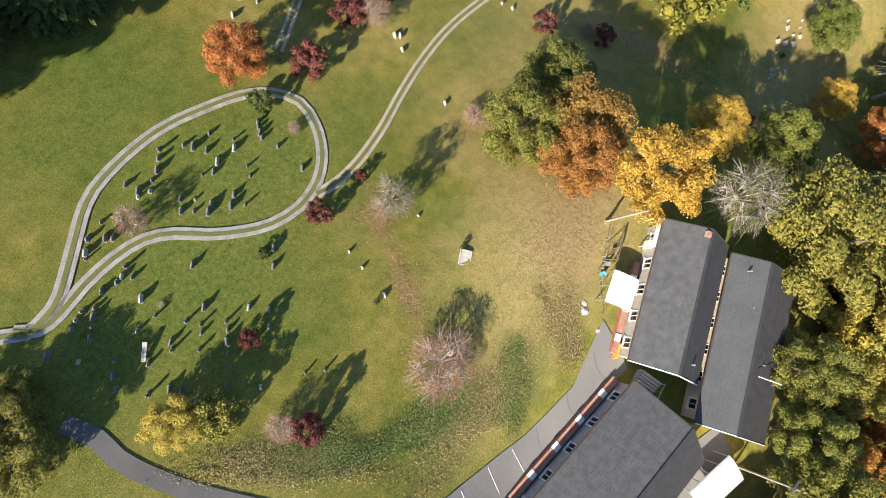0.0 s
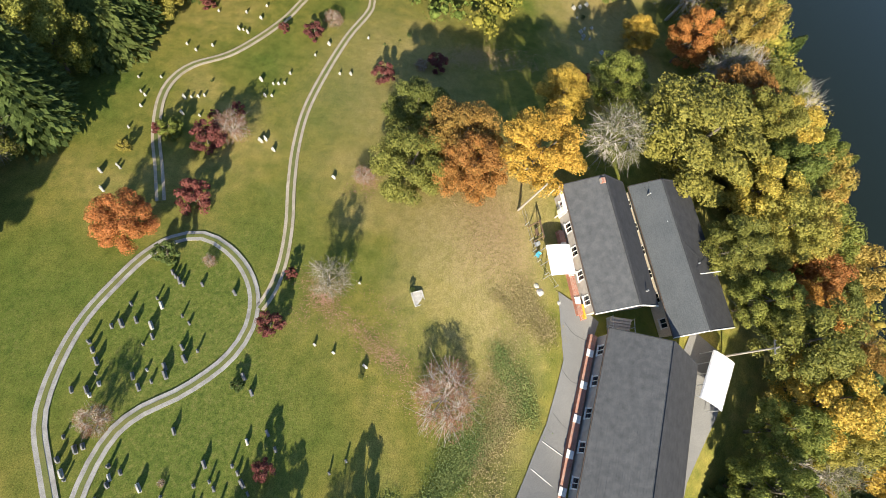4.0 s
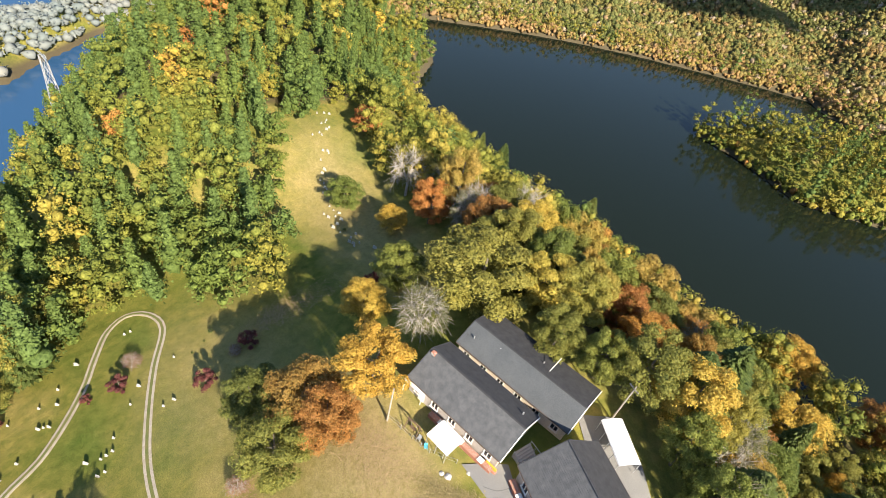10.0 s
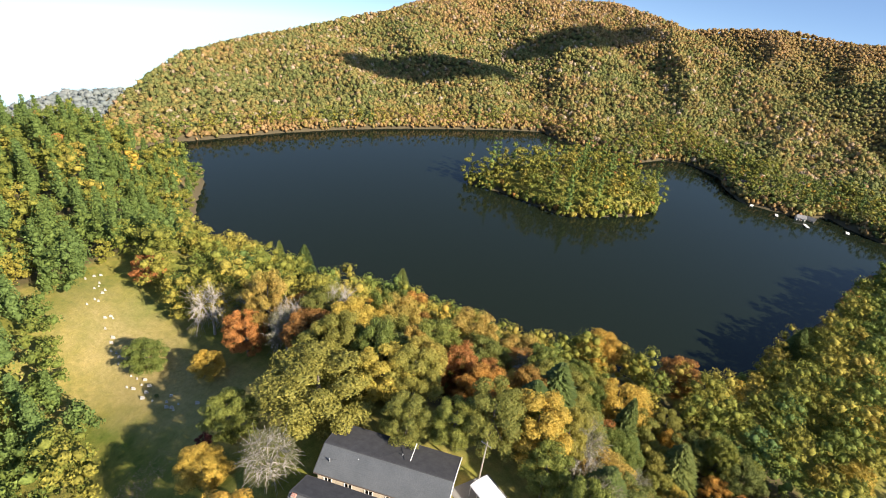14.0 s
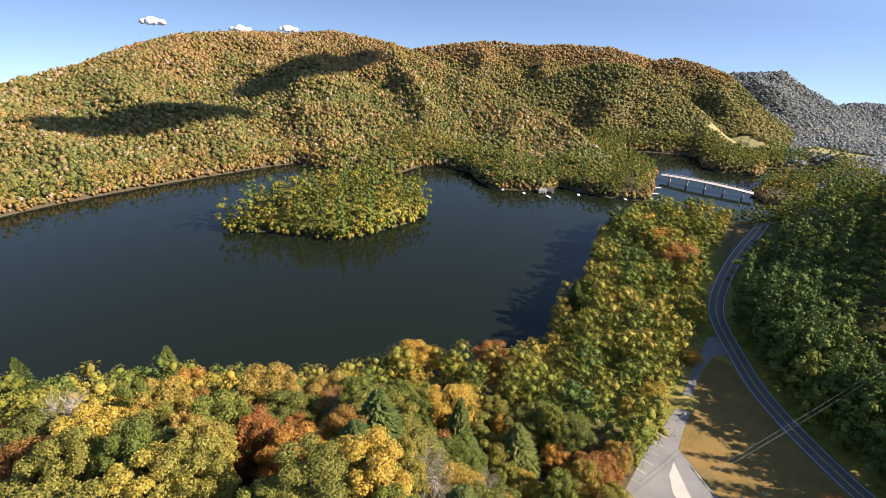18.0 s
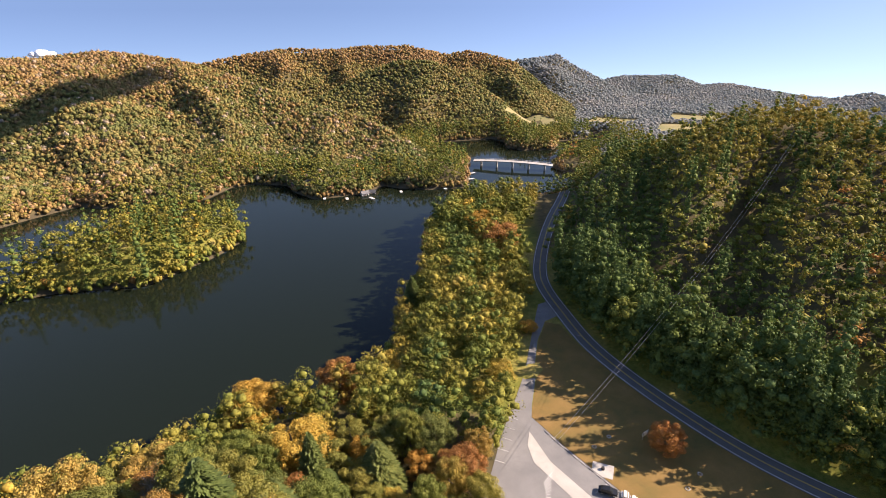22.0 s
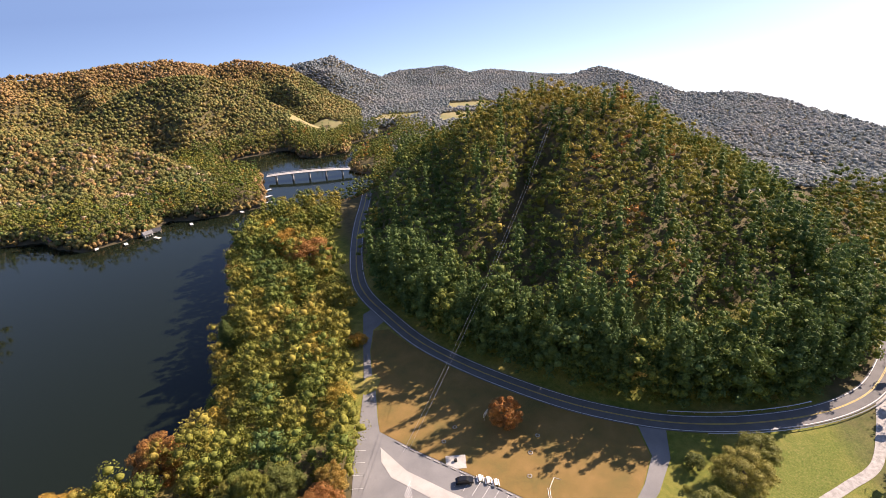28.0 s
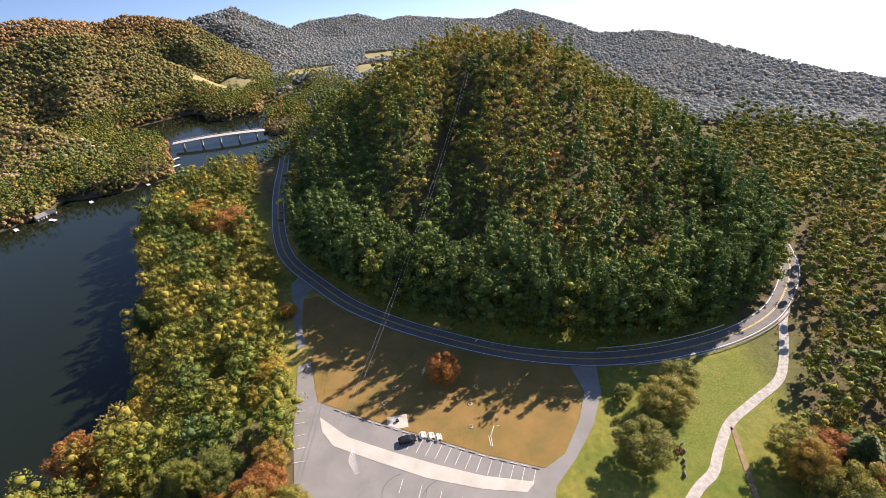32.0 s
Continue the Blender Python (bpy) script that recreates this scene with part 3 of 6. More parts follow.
soil = plain("bare_soil", [(0.3, (0.17, 0.12, 0.07)), (0.7, (0.28, 0.2, 0.12))], 0.5, 0.95)


def smooth_line(points, step=1.2):
    """A flowing line through the given points, at even steps."""
    p = np.array(points, float)
    p = np.r_[[2 * p[0] - p[1]], p, [2 * p[-1] - p[-2]]]
    out = []
    for a, b, c, d in zip(p[:-3], p[1:-2], p[2:-1], p[3:]):
        n = max(2, int(np.hypot(*(c - b)) / step))
        t = np.arange(n)[:, None] / n
        out.append(0.5 * (2 * b + (c - a) * t + (2 * a - 5 * b + 4 * c - d) * t**2 + (3 * b - a - 3 * c + d) * t**3))
    return np.concatenate(out + [p[-2:-1]])


def strip_mesh(name, line, left, right, mat, lift):
    """A band that lies on the ground, from left to right metres of its line, with edges that go down."""
    d = np.gradient(line, axis=0)
    d /= np.linalg.norm(d, axis=1)[:, None] + 1e-9
    n = np.stack([-d[:, 1], d[:, 0]], 1)
    offs = np.linspace(left, right, 4)
    cols, v = len(offs) + 2, []
    for (px, py), (ex, ey) in zip(line, n):
        row = [(px + ex * o, py + ey * o) for o in offs]
        zs = height(np.array([q[0] for q in row]), np.array([q[1] for q in row])) + lift
        v.append((*row[0], zs[0] - lift - 0.2))
        v += [(*q, z) for q, z in zip(row, zs)]
        v.append((*row[-1], zs[-1] - lift - 0.2))
    i = (np.arange(len(line) - 1)[:, None] * cols + np.arange(cols - 1)[None]).ravel()
    return mesh_of(name, v, np.stack([i, i + cols, i + cols + 1, i + 1], 1), mat)


def lane(name, label, points, wide, mat, ruts=None, lift=0.1):
    line = smooth_line(points)
    ob = tagged(new(name, strip_mesh(name, line, -wide / 2, wide / 2, mat, lift)), label, "path", kind="structure")
    if ruts:
        part("grass_strip", strip_mesh("grass_strip", line, -ruts / 2, ruts / 2, verge, lift + 0.03), ob, "grass between the wheel ruts")
    return ob, line


def flat_patch(name, outline, mat, lift, label="", parent=None, category="pavement"):
    """A paved or worn area in its outline, lying on the ground."""
    bm = bmesh.new()
    vs = [bm.verts.new((x, y, ground_at(x, y) + lift)) for x, y in outline]
    f = bm.faces.new(vs)
    f.normal_update()
    if f.normal.z < 0:
        f.normal_flip()
    bmesh.ops.triangulate(bm, faces=bm.faces[:])
    for _ in range(5):
        long = [e for e in bm.edges if e.calc_length() > 2.6]
        if not long:
            break
        bmesh.ops.subdivide_edges(bm, edges=long, cuts=1)
        bmesh.ops.triangulate(bm, faces=[q for q in bm.faces if len(q.verts) > 3])
    zs = height(np.array([q.co.x for q in bm.verts]), np.array([q.co.y for q in bm.verts]))
    for q, z in zip(bm.verts, zs):
        q.co.z = z + lift
    me = bpy.data.meshes.new(name)
    bm.to_mesh(me)
    bm.free()
    me.materials.append(mat)
    if parent:
        return part(name, me, parent, label)
    return tagged(new(name, me), label, category, kind="structure")


lane("gravel_loop", "pale two-rut gravel lane looping round the graves",
     [(24, -37), (19, -34), (15.6, -32.3), (14, -31), (12.2, -31), (10.2, -31.7), (6.5, -34.5), (3, -37.1), (0, -38.2), (-4.2, -38.8), (-8.2, -38.7), (-12.2, -37.8), (-16.2, -36.5), (-19.2, -34.5), (-20.7, -31.5), (-19.8, -28.2), (-17.6, -25.2),
      (-14.6, -23.2), (-11, -22.5), (-7.6, -23.2), (-5, -24.7), (-2.5, -26.8), (-0.4, -29.2), (1.9, -30.7), (4.9, -31.2), (8.3, -31), (11.2, -30.4), (13.2, -30.5), (14.6, -31.8)], 1.3, gravel, 0.44)
lane("graveyard_lane", "tan two-rut lane climbing through the graveyard",
     [(-13.4, -22.2), (-15.9, -21.6), (-19.8, -21.6), (-25.2, -22.5), (-31.2, -24.1), (-38, -25.5), (-45.6, -26.2), (-55, -25.7), (-64.2, -24.6), (-73.9, -22.8), (-79.4, -25.1), (-80.9, -29), (-77.6, -32.2), (-70.8, -34), (-64.8, -35.2),
      (-58.4, -37.4), (-52.5, -40.3), (-48.4, -44), (-44.6, -45.4), (-40.2, -45.2), (-34.2, -43.2), (-28.8, -40.4), (-24, -38)], 1.2, gravel_tan, 0.44)
lane("footpath", "narrow worn asphalt path below the graves", [(17, -23), (16.2, -20), (16.3, -17.6), (15.5, -13.9), (13.8, -9.2), (11, -3)], 1.5, asphalt)

road_line = smooth_line([(150, 345), (128, 300), (104, 258), (88, 226), (78.2, 202), (74.6, 185.8), (74.6, 166), (76, 144.9), (81, 125.6), (88.5, 106.6), (96.5, 90.8), (105.7, 78), (114.3, 69), (126.9, 59.3), (142.3, 51), (156.4, 46.6), (169.5, 45.8), (187, 49.1), (197.6, 54), (208, 62), (218, 76), (224, 96)])
road = tagged(new("road", strip_mesh("road", road_line, -3.1, 3.1, asphalt, 0.14)), "two-lane asphalt road curving round the foot of the hill", "road", kind="structure")
for o in (-2.75, 2.6):
    part("edge_line", strip_mesh("edge_line", road_line, o, o + 0.16, paint_white, 0.17), road, "white edge line")
for o in (-0.22, 0.06):
    part("centre_line", strip_mesh("centre_line", road_line, o, o + 0.14, paint_yellow, 0.17), road, "yellow centre line")

lane("track", "pale gravel track winding along the meadow's edge", [(169, 43.5), (162.2, 41.7), (152.4, 37.7), (138.7, 33.4), (126.7, 34.5), (115.6, 35.7), (106, 33.9), (99.5, 32.1), (93.1, 32.4), (86, 31), (76, 24)], 2.3, gravel)
lane("dirt_track", "faint dirt track branching over the meadow", [(115, 35), (106, 28), (96, 20), (84, 10)], 1.2, soil)
KERB = [(42.5, 120.6), (45.5, 114.1), (51.1, 101), (59.8, 83.7), (66.3, 70.4), (73.4, 58.4)]
lot = flat_patch("parking_lot", [(42.5, 121), (45.5, 114.1), (51.1, 101), (59.8, 83.7), (66.3, 70.4), (73.4, 58.4), (80, 57.8), (90.3, 61.5), (98.8, 66.1), (105, 76), (110.5, 71), (101.8, 62.9), (91.2, 58), (80.6, 55.1), (71.7, 53.7), (60, 46), (20, 84), (29, 96), (36, 110)],
                 asphalt_old, 0.1, "worn grey asphalt parking lot")
flat_patch("spur_road", [(76.5, 166), (76.5, 176), (67.5, 173), (59, 154.5), (49.4, 133), (42.5, 121), (45.5, 114.1), (47.2, 118.9), (52, 130), (54.6, 138.2), (59.5, 150), (66, 161)], asphalt_old, 0.11, "asphalt spur from the road to the lot")
flat_patch("concrete_band", [(43.2, 108.9), (45.2, 98), (50.7, 86.6), (56.3, 76.2), (61.8, 67), (69.2, 57.7), (66, 57.2), (59.4, 64.6), (52.1, 75.4), (46.1, 87.5), (41, 98.4), (41.2, 104.3)], concrete_pale, 0.14, "pale worn concrete band", lot)


def bar(name, p, q, wide, mat, lift, parent, label="", tall=0.02):
    """A thin bar from p to q on the ground."""
    p, q = np.array(p, float), np.array(q, float)
    d = (q - p) / np.hypot(*(q - p))
    n = np.array([-d[1], d[0]]) * wide / 2
    z = ground_at(*p) + lift
    v = [(*c, z + h) for h in (0, tall) for c in (p - n, q - n, q + n, p + n)]
    return part(name, mesh_of(name, v, [(3, 2, 1, 0), (4, 5, 6, 7), (0, 1, 5, 4), (1, 2, 6, 5), (2, 3, 7, 6), (3, 0, 4, 7)], mat), parent, label)


kerb_line = smooth_line(KERB, 1.0)
along = np.r_[0, np.cumsum(np.hypot(*np.diff(kerb_line, axis=0).T))]
for k in range(22):
    s = 14 + 2.55 * k
    p = np.array([np.interp(s, along, kerb_line[:, n]) for n in (0, 1)])
    q = np.array([np.interp(s + 0.4, along, kerb_line[:, n]) for n in (0, 1)])
    d = (q - p) / np.hypot(*(q - p))
    inward = np.array([d[1], -d[0]])
    if k > 7:
        bar("stall_line", p + inward * 0.9, p + inward * 5.2, 0.08, paint_white, 0.14, lot)
    bar("wheel_stop", p + inward * 0.5 - d * 0.85, p + inward * 0.5 + d * 0.85, 0.2, concrete_pale if k % 3 else asphalt, 0.1, lot, tall=0.14)
for k in range(8):
    a, b = np.array((44.4 - k * 0.42, 94.6 - k * 1.0)), np.array((41.2 - k * 0.1, 91.8 - k * 0.55))
    bar("hatch_line", a, b, 0.12, paint_white, 0.14, lot)
for k in range(6):
    a = np.array((33.6 + 1.9 * k, 107 + 3.6 * k)) + (-2.4, -6)
    bar("stall_line", a, a + (2.6, -1.6), 0.08, paint_white, 0.14, lot)
    bar("marker_post", a + (-0.5, 0.4), a + (-0.3, 0.3), 0.18, bark, 0.1, lot, tall=0.8)


def arc_mark(cx, cy, r, a0, a1):
    line = np.array([(cx + r * math.cos(radians(a)), cy + r * math.sin(radians(a))) for a in np.arange(a0, a1, 4)])
    part("tyre_mark", strip_mesh("tyre_mark", line, -0.08, 0.08, asphalt, 0.135), lot, "dark curved tyre mark")


arc_mark(52, 67, 6.5, 20, 250)
arc_mark(46, 76, 5.0, 60, 330)
for k in range(5):
    a = np.array((48 + 2.3 * k, 79 - 4.2 * k))
    bar("stall_line", a, a + (-2.8, -2.2), 0.08, paint_white, 0.14, lot)

flat_patch("church_drive", [(-24.4, 11.6), (-20, 12.5), (-16.1, 13.4), (-12.5, 12.9), (-8.3, 12.2), (-2.7, 10.3), (2.2, 8.4), (8, 5.5), (13.5, 3), (15, 7), (9, 10.5), (4, 13.5), (-3.8, 15.6), (-12, 16.4), (-19.5, 17), (-22.1, 17.6), (-23.3, 15)], asphalt_old, 0.12, "grey asphalt drive beside the church hall")
drive = bpy.data.objects["church_drive"]
for p, q in (((-6.4, 11.9), (-5.4, 14.6)), ((-3.3, 10.8), (-2, 13.6)), ((0.2, 9.6), (1.6, 12.4))):
    bar("stall_line", p, q, 0.08, paint_white, 0.15, drive)
for pts in ([(-20.8, 12.9), (-19.6, 14.4), (-19.2, 16.8)], [(-15, 13.3), (-13.9, 14.6), (-13.8, 16.2)], [(-9.8, 12.8), (-8.6, 14.4), (-8.2, 15.8)]):
    part("crack", strip_mesh("crack", smooth_line(pts, 0.6), -0.04, 0.04, asphalt, 0.135), drive, "dark tar-filled crack")
flat_patch("rear_drive", [(-25, 31.5), (-20, 29.6), (-5, 29), (4, 27.5), (4, 31.5), (-6, 32.6), (-14.5, 36.2), (-22, 38)], asphalt_old, 0.12, "grey concrete drive behind the hall")


def fallen_leaves(label, seed, cx, cy, rx, ry, turn, count, mat, rise=0.05, size=0.1, name="fallen_leaves", category="leaves"):
    """Loose leaves or weeds on the grass, thinning out towards the edge."""
    rng = np.random.default_rng(seed)
    k = rng.normal(size=(14, 2)) * (rx * 0.45, ry * 0.45)
    c = k[rng.integers(0, 14, count)] + rng.normal(size=(count, 2)) * (rx * 0.28, ry * 0.28)
    lx, ly, t = c[:, 0], c[:, 1], radians(turn)
    x, y = cx + lx * math.cos(t) - ly * math.sin(t), cy + lx * math.sin(t) + ly * math.cos(t)
    z = height(x, y) + 0.05 + rise * rng.random(count)
    s, b = size * (0.5 + rng.random(count)), rng.random(count) * 6.28
    ux, uy = np.cos(b) * s, np.sin(b) * s
    j = lambda: z + rise * 1.5 * rng.random(count)
    q = np.stack([np.stack([x + ux, y + uy, j()], 1), np.stack([x - uy * 0.6, y + ux * 0.6, j()], 1), np.stack([x - ux, y - uy, j()], 1), np.stack([x + uy * 0.6, y - ux * 0.6, j()], 1)], 1)
    tagged(new(name, quads_mesh(name, q, mat)), label, category, kind="stuff")


leaf_brown = plain("leaf_brown", [(0.3, (0.3, 0.2, 0.1)), (0.7, (0.42, 0.31, 0.17))], 3.0, 0.9)
leaf_pinkish = plain("leaf_pinkish", [(0.3, (0.33, 0.16, 0.12)), (0.7, (0.46, 0.26, 0.2))], 3.0, 0.9)
fallen_leaves("brown leaves strewn under the big oaks", 1, -29, 2, 12, 6.5, 20, 9000, leaf_brown, 0.04, 0.065)
fallen_leaves("pinkish leaves round the half-bare tree", 2, -17.5, -15.5, 3.4, 2.6, 0, 2200, leaf_pinkish, 0.04, 0.05)
fallen_leaves("scattered reddish leaves over the lawn", 3, -12.5, -8.5, 7.5, 2.6, 60, 2600, leaf_pinkish, 0.04, 0.05)
fallen_leaves("leaves under the small pale tree", 4, -35, -14.5, 3, 2.4, 0, 1200, leaf_pinkish, 0.04, 0.05)
fallen_leaves("brown leaves along the wood's edge", 5, -68, 0, 4, 9, 20, 2200, leaf_brown)
fallen_leaves("dry leaves on the rough bank", 6, -10, 5, 8, 2.5, -15, 2600, leaf_brown, 0.04, 0.055)
dry_meadow = plain("dry_meadow", [(0.3, (0.125, 0.1, 0.024)), (0.5, (0.185, 0.118, 0.03)), (0.7, (0.23, 0.14, 0.042))], 0.12, 0.95, fine=5.0, bumps=0.04)
flat_patch("meadow", [(45.6, 114.3), (51.2, 101.2), (59.9, 83.9), (66.4, 70.6), (73.5, 58.6), (80, 58), (90.2, 61.7), (98.6, 66.3), (104.5, 76.2), (101, 79.5), (92.6, 91), (84.6, 107), (77.2, 126), (72.4, 145), (70.6, 158), (66, 160.4), (59.6, 149.5), (54.8, 138), (52.2, 129.8), (47.4, 118.8)], dry_meadow, 0.05, "dry orange-brown mown meadow beside the lot", category="ground")


weed_green = plain("weed_green", [(0.3, (0.09, 0.14, 0.03)), (0.7, (0.17, 0.2, 0.05))], 0.5, 0.8, fine=4.0)
weed_dry = plain("weed_dry", [(0.3, (0.22, 0.18, 0.07)), (0.7, (0.33, 0.26, 0.12))], 0.5, 0.9, fine=4.0)
for label, seed, cx, cy, rx, ry, turn, count, mat in (
        ("long green weeds on the bank below the drive", 21, -3, 2.2, 6.5, 2.2, -34, 12000, weed_green), ("green weeds beside the drive", 22, -12.4, 7.6, 4.2, 2.0, 30, 7000, weed_green), ("dry grass tufts on the bank", 25, -8, 6.5, 9, 2.6, -15, 9000, weed_dry),
        ("rough green bank below the graves", 23, 6, -4.4, 6, 2.2, -50, 8000, weed_green), ("dry grass beside the yard", 26, -20.5, 8.5, 4, 2.2, 40, 6000, weed_dry), ("dry tufts along the foot of the bank", 27, 9.5, -7, 8, 1.6, -55, 5000, weed_dry)):
    fallen_leaves(label, seed, cx, cy, rx, ry, turn, count, mat, 0.09, 0.065, "weeds", "weeds")

# ---- church hall and its wings ----
def brick_material():
    m, n, l, b = material("red_brick", 0.85)
    c, t = n.new("ShaderNodeTexCoord"), n.new("ShaderNodeTexBrick")
    t.inputs["Color1"].default_value, t.inputs["Color2"].default_value, t.inputs["Mortar"].default_value = (0.3, 0.1, 0.06, 1), (0.38, 0.15, 0.09, 1), (0.4, 0.36, 0.32, 1)
    t.inputs["Scale"].default_value, t.inputs["Brick Width"].default_value, t.inputs["Row Height"].default_value, t.inputs["Mortar Size"].default_value = 1.0, 0.22, 0.075, 0.009
    l.new(c.outputs["Object"], t.inputs["Vector"])
    tone = ramp_of(n, l, noise_at(n, l, 1.2, 4), [(0.3, (0.8, 0.8, 0.8)), (0.7, (1.15, 1.15, 1.15))])
    l.new(mixed(n, l, t.outputs["Color"], tone, 1.0, "MULTIPLY"), b.inputs["Base Color"])
    return m


red_brick = brick_material()
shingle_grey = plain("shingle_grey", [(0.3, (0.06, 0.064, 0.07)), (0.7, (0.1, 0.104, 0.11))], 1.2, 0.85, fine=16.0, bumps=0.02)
# halls' shaded east slopes painted darker; also the rear wing's own dark roof
shingle_dark_shaded = plain("shingle_dark_shaded", [(0.3, (0.026, 0.027, 0.031)), (0.7, (0.045, 0.046, 0.05))], 1.0, 0.8, fine=16.0, bumps=0.02)
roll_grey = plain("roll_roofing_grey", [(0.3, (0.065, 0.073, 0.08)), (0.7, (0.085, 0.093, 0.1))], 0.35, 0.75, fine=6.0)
white_trim = plain("white_trim", [(0.3, (0.68, 0.67, 0.63)), (0.7, (0.8, 0.79, 0.76))], 1.0, 0.6)
cream_wall = plain("cream_wall", [(0.3, (0.55, 0.47, 0.36)), (0.7, (0.66, 0.58, 0.46))], 1.0, 0.8)
glass_dark, _gn, _gl, _gb = material("window_glass", 0.05)
_gb.inputs["Base Color"].default_value = (0.02, 0.025, 0.03, 1)
tarp_white = plain("tarp_white", [(0.3, (0.72, 0.73, 0.75)), (0.7, (0.82, 0.83, 0.84))], 0.6, 0.45)
steel = plain("galvanised_steel", [(0.3, (0.42, 0.43, 0.44)), (0.7, (0.58, 0.59, 0.6))], 1.5, 0.45, 0.6)
dark_wood = plain("dark_wood", [(0.3, (0.09, 0.055, 0.035)), (0.7, (0.16, 0.1, 0.06))], 2.0, 0.8)
grey_wood = plain("weathered_wood", [(0.3, (0.26, 0.23, 0.19)), (0.7, (0.4, 0.36, 0.3))], 2.0, 0.85)
stone_pale = plain("stone_pale", [(0.3, (0.32, 0.31, 0.29)), (0.7, (0.52, 0.51, 0.48))], 1.6, 0.75, coords="World")
stone_grey = plain("stone_grey", [(0.3, (0.11, 0.11, 0.11)), (0.7, (0.23, 0.23, 0.225))], 1.6, 0.6, coords="World")
blue_paint = plain("blue_plastic", [(0.3, (0.05, 0.3, 0.42)), (0.7, (0.09, 0.4, 0.5))], 1.5, 0.5)


def box_verts(x0, x1, y0, y1, z0, z1):
    return [(x, y, z) for z in (z0, z1) for x, y in ((x0, y0), (x1, y0), (x1, y1), (x0, y1))]


BOX = [(3, 2, 1, 0), (4, 5, 6, 7), (0, 1, 5, 4), (1, 2, 6, 5), (2, 3, 7, 6), (3, 0, 4, 7)]


def box_mesh(name, x0, x1, y0, y1, z0, z1, mat, bevel=0.0):
    bm = bmesh.new()
    vs = [bm.verts.new(v) for v in box_verts(x0, x1, y0, y1, z0, z1)]
    for f in BOX:
        bm.faces.new([vs[i] for i in f])
    if bevel:
        bmesh.ops.bevel(bm, geom=bm.edges[:], offset=bevel, segments=1, affect="EDGES")
    me = bpy.data.meshes.new(name)
    bm.to_mesh(me)
    bm.free()
    me.materials.append(mat)
    return me


def slope_mesh(name, x0, x1, ya, za, yb, zb, mat, courses):
    """A roof slope from its eave (ya, za) to its ridge (yb, zb), laid in overlapping courses."""
    rows = []
    for k in range(courses + 1):
        u = k / courses
        y, z = ya + (yb - ya) * u, za + (zb - za) * u
        rows.append((y, z + 0.01))
        if k < courses:
            rows.append((y, z + 0.028 + 0.006 * math.sin(k * 2.3)))
    rows += [(yb, zb - 0.14), (ya, za - 0.14)]
    n = len(rows)
    v = [(x, y, z) for x in (x0, x1) for y, z in rows]
    f = [(k, (k + 1) % n, n + (k + 1) % n, n + k) for k in range(n)]
    if yb > ya:
        f = [q[::-1] for q in f]
    return mesh_of(name, v, f, mat)


gutter_brown = plain("gutter_brown", [(0.3, (0.07, 0.05, 0.04)), (0.7, (0.12, 0.09, 0.07))], 1.0, 0.5)


